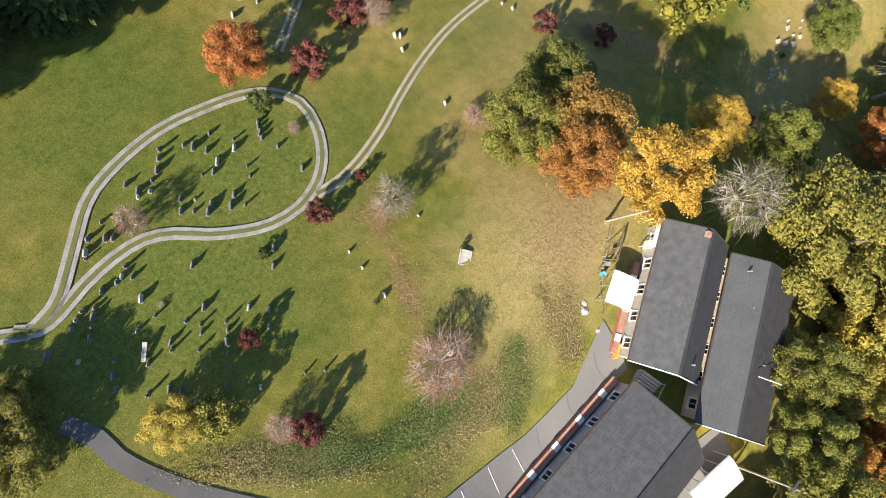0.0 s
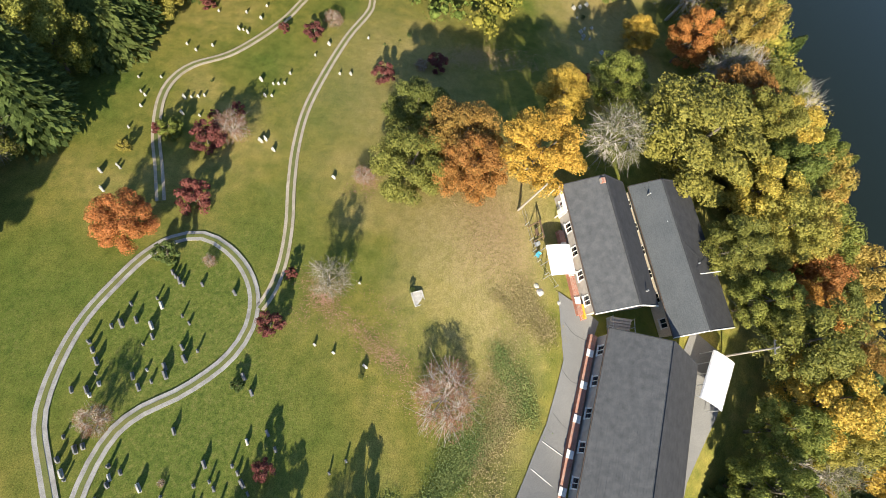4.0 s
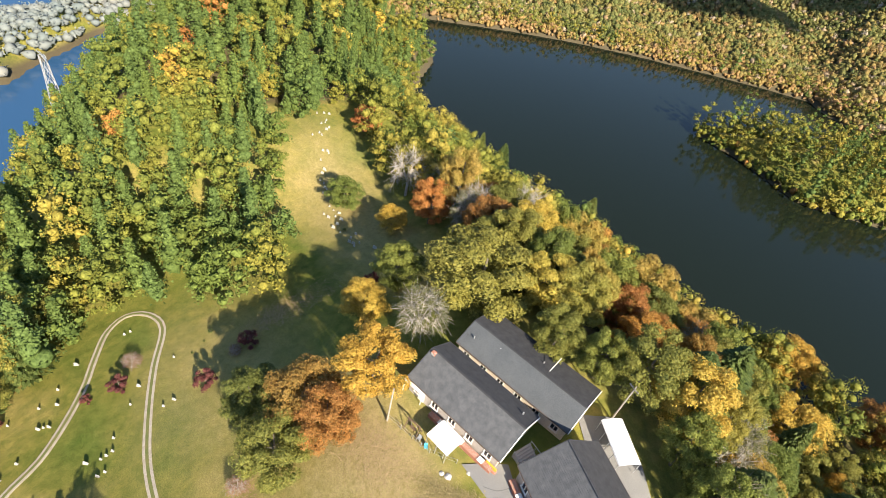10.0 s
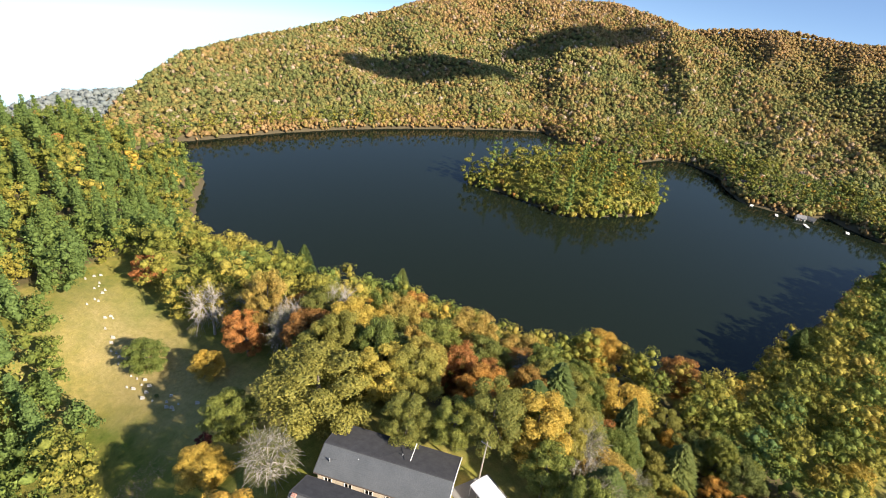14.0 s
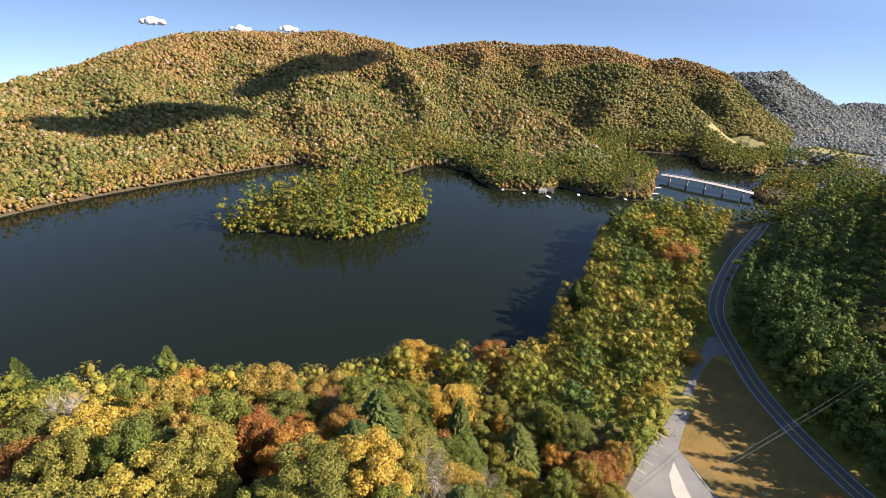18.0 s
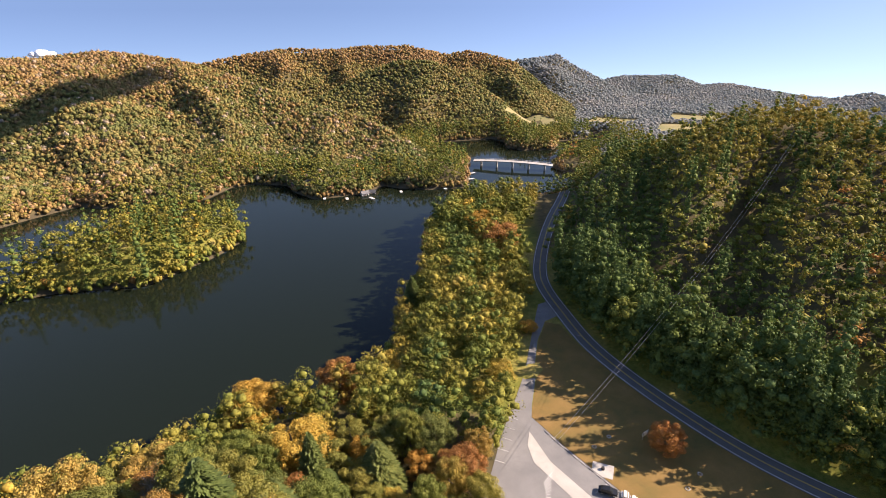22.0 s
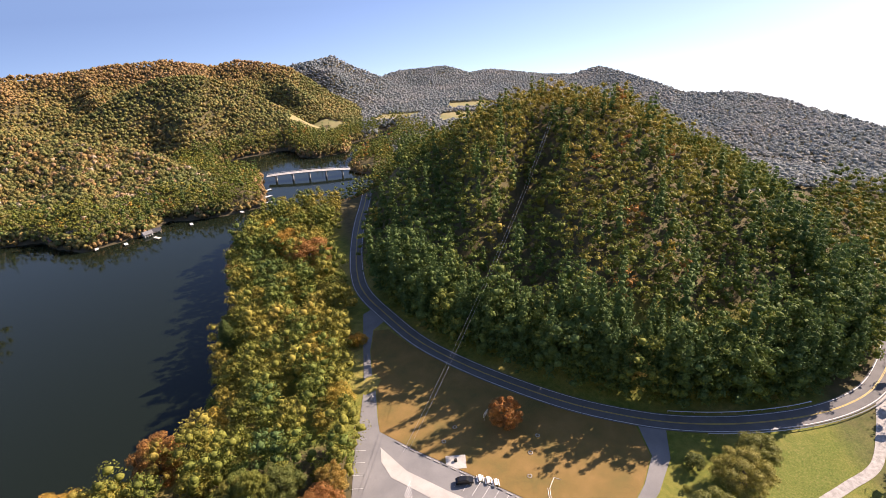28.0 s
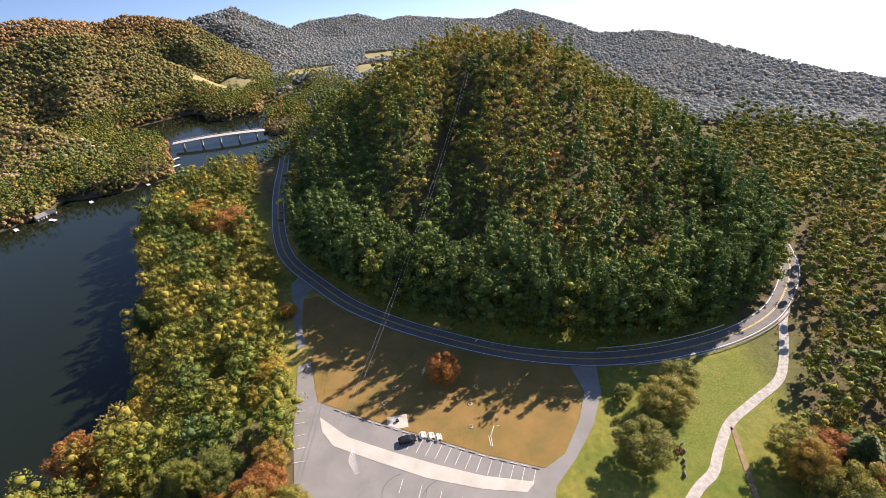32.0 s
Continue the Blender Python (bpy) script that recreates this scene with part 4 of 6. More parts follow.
def hall(name, label, cx, cy, turn, long, wide, floor, eave, ridge, ridge_at, west_mat, east_mat, windows_w, windows_e, wall_mat, deep=3.0):
    """A long gabled building: x along its ridge, y from its west to its east eave."""
    h = thing(name, pose(cx, cy, floor, 0, 0, turn), label, "building")
    L, W = long / 2, wide / 2
    o, ry = 0.45, -W + ridge_at
    win_z0, win_z1, w_half = 0.95, 2.05, 0.6
    for side, y, count in (("w", -W + o, windows_w), ("e", W - o, windows_e)):
        t = 0.22 if side == "w" else -0.22
        xs = [-L + o]
        for k in range(count):
            c = -L + o + (2 * L - 2 * o) * (k + 0.5) / count
            xs += [c - w_half, c + w_half]
        xs.append(L - o)
        for a, b in zip(xs[:-1], xs[1:]):
            hole = (xs.index(a) % 2 == 1)
            for z0, z1 in (((-deep, win_z0), (win_z1, eave)) if hole else ((-deep, eave),)):
                part("wall", box_mesh("wall", a, b, min(y, y + t), max(y, y + t), z0, z1, wall_mat), h)
        for k in range(count):
            c = -L + o + (2 * L - 2 * o) * (k + 0.5) / count
            out = -1 if side == "w" else 1
            win = part("window", box_mesh("window", c - w_half, c + w_half, y + t * 0.5 - 0.03, y + t * 0.5 + 0.03, win_z0, win_z1, glass_dark), h)
            for fx0, fx1, fz0, fz1 in ((c - w_half - 0.08, c - w_half + 0.06, win_z0, win_z1), (c + w_half - 0.06, c + w_half + 0.08, win_z0, win_z1), (c - 0.03, c + 0.03, win_z0, win_z1)):
                part("window_frame", box_mesh("window_frame", fx0, fx1, y - 0.06 if out < 0 else y - 0.1, y + 0.1 if out < 0 else y + 0.06, fz0, fz1, white_trim), win)
            part("window_sill", box_mesh("window_sill", c - w_half - 0.15, c + w_half + 0.15, min(y, y + out * 0.18), max(y, y + out * 0.18), win_z0 - 0.1, win_z0, white_trim), win)
    for x in (-L + o, L - o):
        t = 0.22 if x < 0 else -0.22
        prof = [(-W + o + 0.22, -deep), (W - o - 0.22, -deep), (W - o - 0.22, eave), (ry, ridge - 0.2), (-W + o + 0.22, eave)]
        v = [(x, y, z) for y, z in prof] + [(x + t, y, z) for y, z in prof]
        n = len(prof)
        f = [tuple(range(n)), tuple(range(2 * n - 1, n - 1, -1))] + [(k, k + n, (k + 1) % n + n, (k + 1) % n) for k in range(n)]
        part("gable_wall", mesh_of("gable_wall", v, f, wall_mat if x < 0 else cream_wall), h)
    low_w, low_e = eave - 0.15, eave - 0.15
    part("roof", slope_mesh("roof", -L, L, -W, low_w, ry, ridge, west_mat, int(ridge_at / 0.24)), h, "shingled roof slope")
    part("roof", slope_mesh("roof", -L, L, W, low_e, ry, ridge, east_mat, int((wide - ridge_at) / 0.24)), h, "dark shingled roof slope with painted-in shade")
    part("ridge_cap", box_mesh("ridge_cap", -L, L, ry - 0.16, ry + 0.16, ridge + 0.03, ridge + 0.1, east_mat, 0.02), h)
    for y in (-W, W):
        part("gutter", box_mesh("gutter", -L, L, y - 0.1, y + 0.04 if y < 0 else y + 0.1, low_w - 0.18, low_w - 0.04, gutter_brown, 0.02), h, "brown metal gutter")
    for x in (-L, L):
        for ya, za in ((-W, low_w), (W, low_e)):
            v = [(x - 0.06, ya, za - 0.2), (x + 0.06, ya, za - 0.2), (x + 0.06, ry, ridge - 0.2), (x - 0.06, ry, ridge - 0.2), (x - 0.06, ya, za + 0.08), (x + 0.06, ya, za + 0.08), (x + 0.06, ry, ridge + 0.08), (x - 0.06, ry, ridge + 0.08)]
            part("barge_board", mesh_of("barge_board", v, BOX, white_trim if x > 0 else east_mat), h)
    return h


hall_a = hall("school_wing", "long brick wing with a grey shingled gable roof", -31.4, 16.3, 22.4, 17.0, 9.3, 50.3, 3.4, 5.9, 4.6, shingle_grey, shingle_dark_shaded, 5, 5, red_brick)
hall_b = hall("rear_wing", "long low wing with a grey rolled roof", -33.3, 26.9, 23.0, 20.6, 9.9, 50.3, 3.3, 5.1, 4.0, roll_grey, shingle_dark_shaded, 6, 6, cream_wall, 6.0)
hall_c = hall("church_hall", "broad brick church hall with a grey shingled gable roof", -8.0, 22.2, -6.0, 24.0, 12.6, 50.3, 3.5, 7.0, 6.3, shingle_grey, shingle_dark_shaded, 6, 6, red_brick)
# ledges added clear of the eaves' shade, to show the sunlit brick strip
for h, x0, x1, y0, y1, step in ((hall_c, -11.4, 11.6, -7.15, -6.2, 4.0), (hall_a, -3.2, 8.0, -5.35, -4.55, 3.6)):
    part("brick_ledge", box_mesh("brick_ledge", x0, x1, y0, y1, -1.6, 0.75, red_brick, 0.02), h, "added low brick ledge standing for the sunlit brick strip")
    for k in range(int((x1 - x0) / step)):
        c = x0 + step * (k + 0.6)
        part("cap_stone", box_mesh("cap_stone", c - 0.45, c + 0.45, y0 - 0.06, y1 - 0.1, 0.75, 0.86, white_trim, 0.02), h, "white block on the added ledge")
part("chimney", box_mesh("chimney", -8.1, -7.4, -0.75, -0.05, 4.4, 6.0, red_brick, 0.03), hall_a, "short brick chimney")
part("seam", box_mesh("seam", 3.1, 3.22, 0.0, 3.4, 5.35, 5.38, white_trim), hall_b, "pale roof seam")
for vx, vy in ((-8.6, -3.2), (-4.5, -1.9), (1.5, 1.2)):
    vent = part("vent_pipe", box_mesh("vent_pipe", vx, vx + 0.16, vy, vy + 0.16, 4.0, 4.75, steel, 0.03), hall_b, "pale vent pipe")
part("vent_pipe", box_mesh("vent_pipe", 6.6, 6.8, 2.2, 2.4, 4.2, 5.1, steel, 0.03), hall_a, "pale vent pipe")
door = part("door", box_mesh("door", -6.2, -5.1, -4.32, -4.24, 0.0, 2.1, white_trim), hall_a, "white door")
part("door_handle", box_mesh("door_handle", -5.25, -5.18, -4.42, -4.32, 1.0, 1.08, steel), door)

porch = thing("porch", pose(-37.0, 9.6, 50.3, 0, 0, 22.4), "white lean-to porch roof on the brick wing", "porch")
part("porch_roof", box_mesh("porch_roof", -1.0, 2.6, -0.9, 1.1, 2.5, 2.62, white_trim, 0.02), porch)
for px in (-0.9, 2.5):
    part("post", box_mesh("post", px - 0.05, px + 0.05, -0.85, -0.75, -1.2, 2.5, white_trim), porch)

steps = thing("entry_steps", pose(-21.6, 20.4, 50.3, 0, 0, 8), "grey concrete entry steps between two wings", "steps")
for k in range(6):
    part("step", box_mesh("step", -1.6 + 0.34 * k, -1.26 + 0.34 * k, -1.5, 1.5, -0.4, 0.17 * (6 - k), concrete_pale, 0.015), steps)
for y in (-1.55, 1.55):
    part("handrail", box_mesh("handrail", -1.6, 0.6, y - 0.03, y + 0.03, 1.5, 1.56, steel), steps)
    for x in (-1.5, -0.5, 0.5):
        part("rail_post", box_mesh("rail_post", x - 0.025, x + 0.025, y - 0.025, y + 0.025, -0.3, 1.5, steel), steps)

sign_bed = thing("sign_planter", pose(-22.6, 15.0, 50.35, 0, 0, 22), "yellow board and flowers at the wing's corner", "planter")
part("board", box_mesh("board", -0.9, 0.9, -0.1, 0.1, 0.3, 0.9, plain("yellow_board", [(0.3, (0.6, 0.33, 0.03)), (0.7, (0.7, 0.42, 0.06))], 3.0, 0.7), 0.02), sign_bed)
part("bed", box_mesh("bed", -1.0, 1.0, -0.35, 0.35, -0.2, 0.28, red_brick, 0.02), sign_bed)


def canopy(name, label, x, y, turn, long, wide, tall, legs):
    c = thing(name, pose(x, y, ground_at(x, y), 0, 0, turn), label, "canopy")
    v, f = [], []
    for k in range(9):
        a = math.pi * k / 8
        v += [(-long / 2, -math.cos(a) * wide / 2, tall + 0.35 * math.sin(a)), (long / 2, -math.cos(a) * wide / 2, tall + 0.35 * math.sin(a))]
    for k in range(8):
        f.append((2 * k, 2 * k + 1, 2 * k + 3, 2 * k + 2))
    s = len(v)
    v += [(px, py, pz - 0.06) for px, py, pz in v]
    f += [tuple(s + i for i in q[::-1]) for q in f[:8]]
    part("cover", mesh_of("cover", v, [q[::-1] for q in f], tarp_white), c, "white fabric cover")
    for k in range(legs):
        px = -long / 2 + 0.2 + (long - 0.4) * k / (legs - 1)
        for py in (-wide / 2, wide / 2):
            part("leg", box_mesh("leg", px - 0.04, px + 0.04, py - 0.04, py + 0.04, -0.1, tall, steel), c)
        part("hoop", box_mesh("hoop", px - 0.03, px + 0.03, -wide / 2, wide / 2, tall - 0.02, tall + 0.04, steel), c)
    return c


canopy("canopy_tent", "white tent canopy on steel legs beside the brick wing", -27.7, 10.4, 20, 3.9, 3.4, 2.2, 3)
canopy("carport", "long white fabric carport behind the hall", -18.4, 33.4, -17, 6.8, 3.4, 2.6, 5)


def utility_pole(label, x, y, tall, arms):
    p = thing("utility_pole", pose(x, y, ground_at(x, y)), label, "pole")
    v, f = [], []
    limb(v, f, (0, 0, -1), (0.1, 0.05, tall), 0.15, 0.1, 8)
    part("shaft", mesh_of("shaft", v, f, grey_wood), p)
    if arms:
        part("crossarm", box_mesh("crossarm", -0.9, 0.9, -0.06, 0.06, tall - 0.7, tall - 0.56, grey_wood), p)
        for k in (-0.8, -0.3, 0.3, 0.8):
            part("insulator", box_mesh("insulator", k - 0.05, k + 0.05, -0.05, 0.05, tall - 0.56, tall - 0.4, stone_grey, 0.015), p)
    return p


utility_pole("pale leaning utility pole behind the carport", -22.5, 36.2, 9.0, True)
utility_pole("wooden utility pole at the edge of the yard", -33.9, 4.7, 8.0, False)

# ---- bridge over the lake's arm ----
bridge = thing("bridge", pose(120, 386, 0, 0, 0, -25), "pale concrete road bridge on low piers", "bridge")
HALF = 30.5
deck_v, deck_f = [], []
for k in range(25):
    x = -HALF + 2 * HALF * k / 24
    z = 4.2 + 1.0 * (1 - (x / HALF) ** 2)
    deck_v += [(x, -2.6, z), (x, 2.6, z), (x, 2.6, z - 0.6), (x, -2.6, z - 0.6)]
for k in range(24):
    for i in range(4):
        deck_f.append((4 * k + i, 4 * k + (i + 1) % 4, 4 * k + 4 + (i + 1) % 4, 4 * k + 4 + i))
part("deck", mesh_of("deck", deck_v, [q[::-1] for q in deck_f], concrete_pale), bridge)
for k in range(5):
    x = -HALF + 2 * HALF * (k + 0.5) / 5
    part("pier", box_mesh("pier", x - 0.5, x + 0.5, -2.0, 2.0, -3, 3.8 + 1.0 * (1 - (x / HALF) ** 2), concrete_pale, 0.05), bridge)
for y in (-2.5, 2.5):
    rv, rf = [], []
    for k in range(24):
        a, b = -HALF + 2 * HALF * k / 24, -HALF + 2 * HALF * (k + 1) / 24
        limb(rv, rf, (a, y, 4.95 + 1.0 * (1 - (a / HALF) ** 2)), (b, y, 4.95 + 1.0 * (1 - (b / HALF) ** 2)), 0.08, 0.08, 4)
        limb(rv, rf, (a, y, 4.15 + 1.0 * (1 - (a / HALF) ** 2)), (a, y, 4.95 + 1.0 * (1 - (a / HALF) ** 2)), 0.08, 0.08, 4)
    part("railing", mesh_of("railing", rv, rf, white_trim), bridge)


# ---- woods: the far slopes, each one a single growth that nobody could count ----
def scatter(rng, x0, x1, y0, y1, gap):
    nx, ny = int((x1 - x0) / gap), int((y1 - y0) / gap)
    gx, gy = np.meshgrid(np.arange(nx), np.arange(ny))
    p = np.stack([gx.ravel(), gy.ravel()], 1) + rng.random((nx * ny, 2)) * 0.95
    return p * gap + (x0, y0)


def wood_mesh(name, rng, places, mat, tall, wide, lobes, per, tints, pines=0.0, leaf=0.3):
    """Many trees in one mesh: each a heap of leafy lobes, or a spire of them."""
    n = len(places)
    z = height(places[:, 0], places[:, 1])
    size = 0.6 + 0.7 * rng.random(n)
    if lobes == 1:
        c = np.stack([places[:, 0], places[:, 1], z + tall * 0.55 * size], 1)
        r = np.stack([wide * size, wide * size * (0.85 + 0.3 * rng.random(n)), tall * 0.5 * size], 1)
        return leafy_mesh(name, rng, c, r, per, leaf * (0.8 + 0.5 * rng.random(n)), mat, tints, 0.78, 1.2)
    u = (np.arange(lobes)[None] + 0.5) / lobes + 0 * size[:, None]
    a = rng.random((n, 1)) * 6.28 + np.arange(lobes)[None] * 2.4 + rng.normal(size=(n, lobes)) * 0.3
    room = np.sqrt(np.clip(1 - (u * 1.5 - 0.58) ** 2, 0.03, 1)) * (0.5 + 0.35 * rng.random((n, lobes)))
    rad = wide * size[:, None] * (0.3 + 0.2 * rng.random((n, lobes)))
    zz = tall * size[:, None] * (0.14 + 0.74 * u)
    spire = rng.random(n) < pines
    tints[spire] *= 0.25
    sp = spire[:, None]
    room = np.where(sp, 0.16 * (1 - u), room)
    rad = np.where(sp, wide * size[:, None] * (0.12 + 0.62 * (1 - u)), rad)
    zz = np.where(sp, tall * 1.2 * size[:, None] * (0.22 + 0.72 * u), zz)
    c = np.stack([places[:, :1] + np.cos(a) * room * wide * size[:, None], places[:, 1:] + np.sin(a) * room * wide * size[:, None], z[:, None] + zz], 2).reshape(-1, 3)
    r = np.stack([rad, rad, np.where(sp, rad * 0.95, rad * 0.85)], 2).reshape(-1, 3)
    return leafy_mesh(name, rng, c, r, per, leaf, mat, np.repeat(tints, lobes), 0.56, 0.9)


def far_wood(name, label, seed, box, gap, keep, mat, tall, wide, lobes, per, tint, pines=0.0, leaf=0.3, bright=0.05, spread=0.1):
    rng = np.random.default_rng(seed)
    p = scatter(rng, *box, gap)
    p = p[keep(p[:, 0], p[:, 1])]
    t = np.clip(tint(p[:, 0], p[:, 1]) + rng.normal(size=len(p)) * spread, 0, 0.78)
    vivid = rng.random(len(p)) < bright
    t[vivid] = 0.8 + 0.2 * rng.random(vivid.sum())
    return tagged(new(name, wood_mesh(name, rng, p, mat, tall, wide, lobes, per, t, pines, leaf)), label, "woods", kind="stuff")


def polar(x, y):
    return np.hypot(x, y), np.degrees(np.arctan2(x, y))


def mingled(x, y, az):
    """A heading that wanders from tree to tree, so that two woods run into one another."""
    return az + 16 * ((np.sin(x * 12.9 + y * 78.2) * 437.6) % 1 - 0.5)


FIELDS = [[(150, 520), (182, 508), (214, 520), (196, 548), (160, 546)], [(232, 520), (272, 506), (300, 520), (262, 548)], [(285, 470), (330, 455), (352, 476), (310, 500)], [(330, 520), (372, 500), (392, 522), (350, 548)]]


def on_ridges(wanted):
    """Keeps the places on the front slopes of those ridges."""
    def keep(x, y):
        d = water_edge(x, y)
        r, az = polar(x, y)
        layers = ridge_heights(x, y, d)
        top = layers.argmax(0)
        top = np.where((layers.max(0) < 3) & (az < 56), np.where(az < -66, 6, np.where(r > 560, 4, 0)), top)
        rc = np.array([crest_of(rows, az, 4)[0] for rows, _ in RIDGES])
        front = r < np.take_along_axis(rc, top[None], 0)[0] + 12
        near = np.where((x > 60) & (y < 420), r > np.where(az > 54, 335, 395), r > np.where(az < -84, 228, 275))
        open_field = np.min([shore(x, y, p) for p in FIELDS], 0) < 0
        return (d > 0.4) & front & near & ~open_field & np.isin(top, wanted) & ((az > -125) & (az < 112))
    return keep


def height_tint(x, y):
    low = np.exp(-np.maximum(shore(x, y, LAKE), 0) / 20)
    return 0.16 + 0.0062 * height(x, y) + 0.15 * waves(x, y, 110, 2.0) + 0.09 * waves(x, y, 35, 5.0) + 0.45 * low * (waves(x, y, 60, 1.0) > -0.4) * (x < -150)


far_wood("mountain_woods", "autumn woods on the mountain across the lake", 11, (-640, 200, -20, 690), 2.8, on_ridges([0]), woods_far, 3.9, 1.9, 1, 12, height_tint, 0.0, 0.66, 0.07, 0.16)
far_wood("shore_trees", "taller trees along the far shore and the promontory", 31, (-330, 260, 90, 500), 4.6, lambda x, y: (water_edge(x, y) > 0.4) & (water_edge(x, y) < np.where(x > -110, 30, 9)) & (np.hypot(x, y) > 318) & (x < 260) & (np.hypot(x - 156, y - 372) > 14), woods_near, 11.0, 3.0, 5, 14, lambda x, y: 0.4 + 0.12 * waves(x, y, 40, 3.0) + 0.1 * (x < -110), 0.08, 0.36, 0.02, 0.1)
far_wood("shore_brush", "low brush and saplings along the far shore", 18, (-360, 200, 90, 500), 2.3, lambda x, y: (shore(x, y, LAKE) > -0.6) & (shore(x, y, LAKE) < 4.5) & (np.hypot(x, y) > 280), woods_far, 3.4, 1.4, 1, 6, lambda x, y: 0.6 + 0.3 * waves(x, y, 25, 3.0), 0.0, 0.5, 0.0)
far_wood("ridge_woods", "brown and green woods on the ridges behind the mountain", 12, (-250, 360, 400, 800), 3.1, on_ridges([1, 2]), woods_far, 3.5, 2.0, 1, 8, lambda x, y: 0.28 + 0.45 * ramp(25, 62, height(x, y)) * (np.hypot(x, y) > 610) + 0.12 * waves(x, y, 80, 5.0), 0.0, 0.62, 0.0)
far_wood("distant_woods", "woods on the most distant ridges, blue-grey haze in their colour", 32, (140, 720, -120, 860), 3.4, on_ridges([3, 4, 5]), woods_haze, 3.2, 2.1, 1, 6, lambda x, y: 0.45 + 0.25 * waves(x, y, 80, 5.0), 0.0, 0.62, 0.0)
far_wood("west_woods", "woods beyond the lake's far arm, paled by haze in their colour", 17, (-440, -180, -330, 190), 3.9, on_ridges([6]), woods_haze, 4.6, 2.8, 1, 12, lambda x, y: 0.4 + 0.25 * waves(x, y, 60, 5.0), 0.0, 0.62, 0.0)
field_grass = plain("field_grass", [(0.3, (0.17, 0.18, 0.06)), (0.5, (0.24, 0.21, 0.08)), (0.7, (0.29, 0.23, 0.1))], 0.03, 0.95, fine=1.5)
for outline in FIELDS:
    flat_patch("field", outline, field_grass, 0.15, "pale hay field in the valley beyond the bridge", category="field")
# tint darkens downhill: more pine there, and the slope's shade in the colour
far_wood("hill_woods", "dense pine and hardwood on the round hill over the road", 13, (60, 400, 40, 420), 5.4,
         lambda x, y: (water_edge(x, y) > 1) & ~((polar(x, y)[1] < 27) & (polar(x, y)[0] > 290)) & (np.abs(polar(x, y)[1] - 34 - 13 * np.clip((polar(x, y)[0] - 148) / 165, 0, 1)) > 0.75 * (polar(x, y)[0] < 275)) & (shore(x, y, [(82, 200), (78.5, 166), (80, 146), (85, 127), (92.5, 108), (108, 82), (129, 63), (150, 53.5), (170, 50.5), (188, 54), (203, 63), (232, 96), (262, 120), (300, 150), (370, 230), (350, 400), (170, 405), (156, 335), (110, 258), (88, 215)]) < 0),
         woods_near, 12.5, 3.8, 7, 16, lambda x, y: 0.26 + 0.34 * ramp(20, 50, height(x, y)) + 0.1 * waves(x, y, 40, 3.0), 0.24, 0.42, 0.012)
PEN = [(-300, 112), (-262, 125), (-165, 72), (-134, 42), (-135, 24), (-130, 13), (-110, 7), (-92, 5), (-79, 0), (-71, -6), (-73, -13), (-79, -21), (-84, -28), (-74, -38), (-62, -50), (-58, -60), (-72, -76), (-92, -78), (-118, -66), (-165, -54), (-262, -20), (-300, 0)]
far_wood("peninsula_woods", "mixed autumn woods along the peninsula", 14, (-302, -60, -130, 125), 5.6,
         lambda x, y: (water_edge(x, y) > 1) & (shore(x, y, PEN) < 0), woods_near, 13, 3.9, 11, 46, lambda x, y: 0.37 + 0.12 * waves(x, y, 50, 4.0), 0.5, 0.31, 0.03, 0.12)
far_wood("island_woods", "green and olive trees covering the island", 15, (-175, -50, 215, 315), 5.0, lambda x, y: shore(x, y, ISLE) < 1.2, woods_near, 17, 3.5, 7, 24, lambda x, y: 0.47 + 0.1 * waves(x, y, 30, 4.0), 0.12, 0.36, 0.03)
far_wood("island_brush", "low green brush round the island's bank", 19, (-180, -45, 210, 320), 2.3, lambda x, y: np.abs(shore(x, y, ISLE) + 1.6) < 3.0, woods_near, 4.2, 1.6, 1, 10, lambda x, y: 0.42 + 0.15 * waves(x, y, 20, 4.0), 0.0, 0.45, 0.03)


# ---- trees that stand out one by one ----
KINDS = {}


def tree_kind(key, label, mat, shape, seeds=3, leaf=0.34, per=60, group="trees", bark_mat=None):
    KINDS[key] = dict(label=label, mat=mat, shape=shape, seeds=seeds, leaf=leaf, per=per, group=group, made=[], count=0, bark=bark_mat or bark)


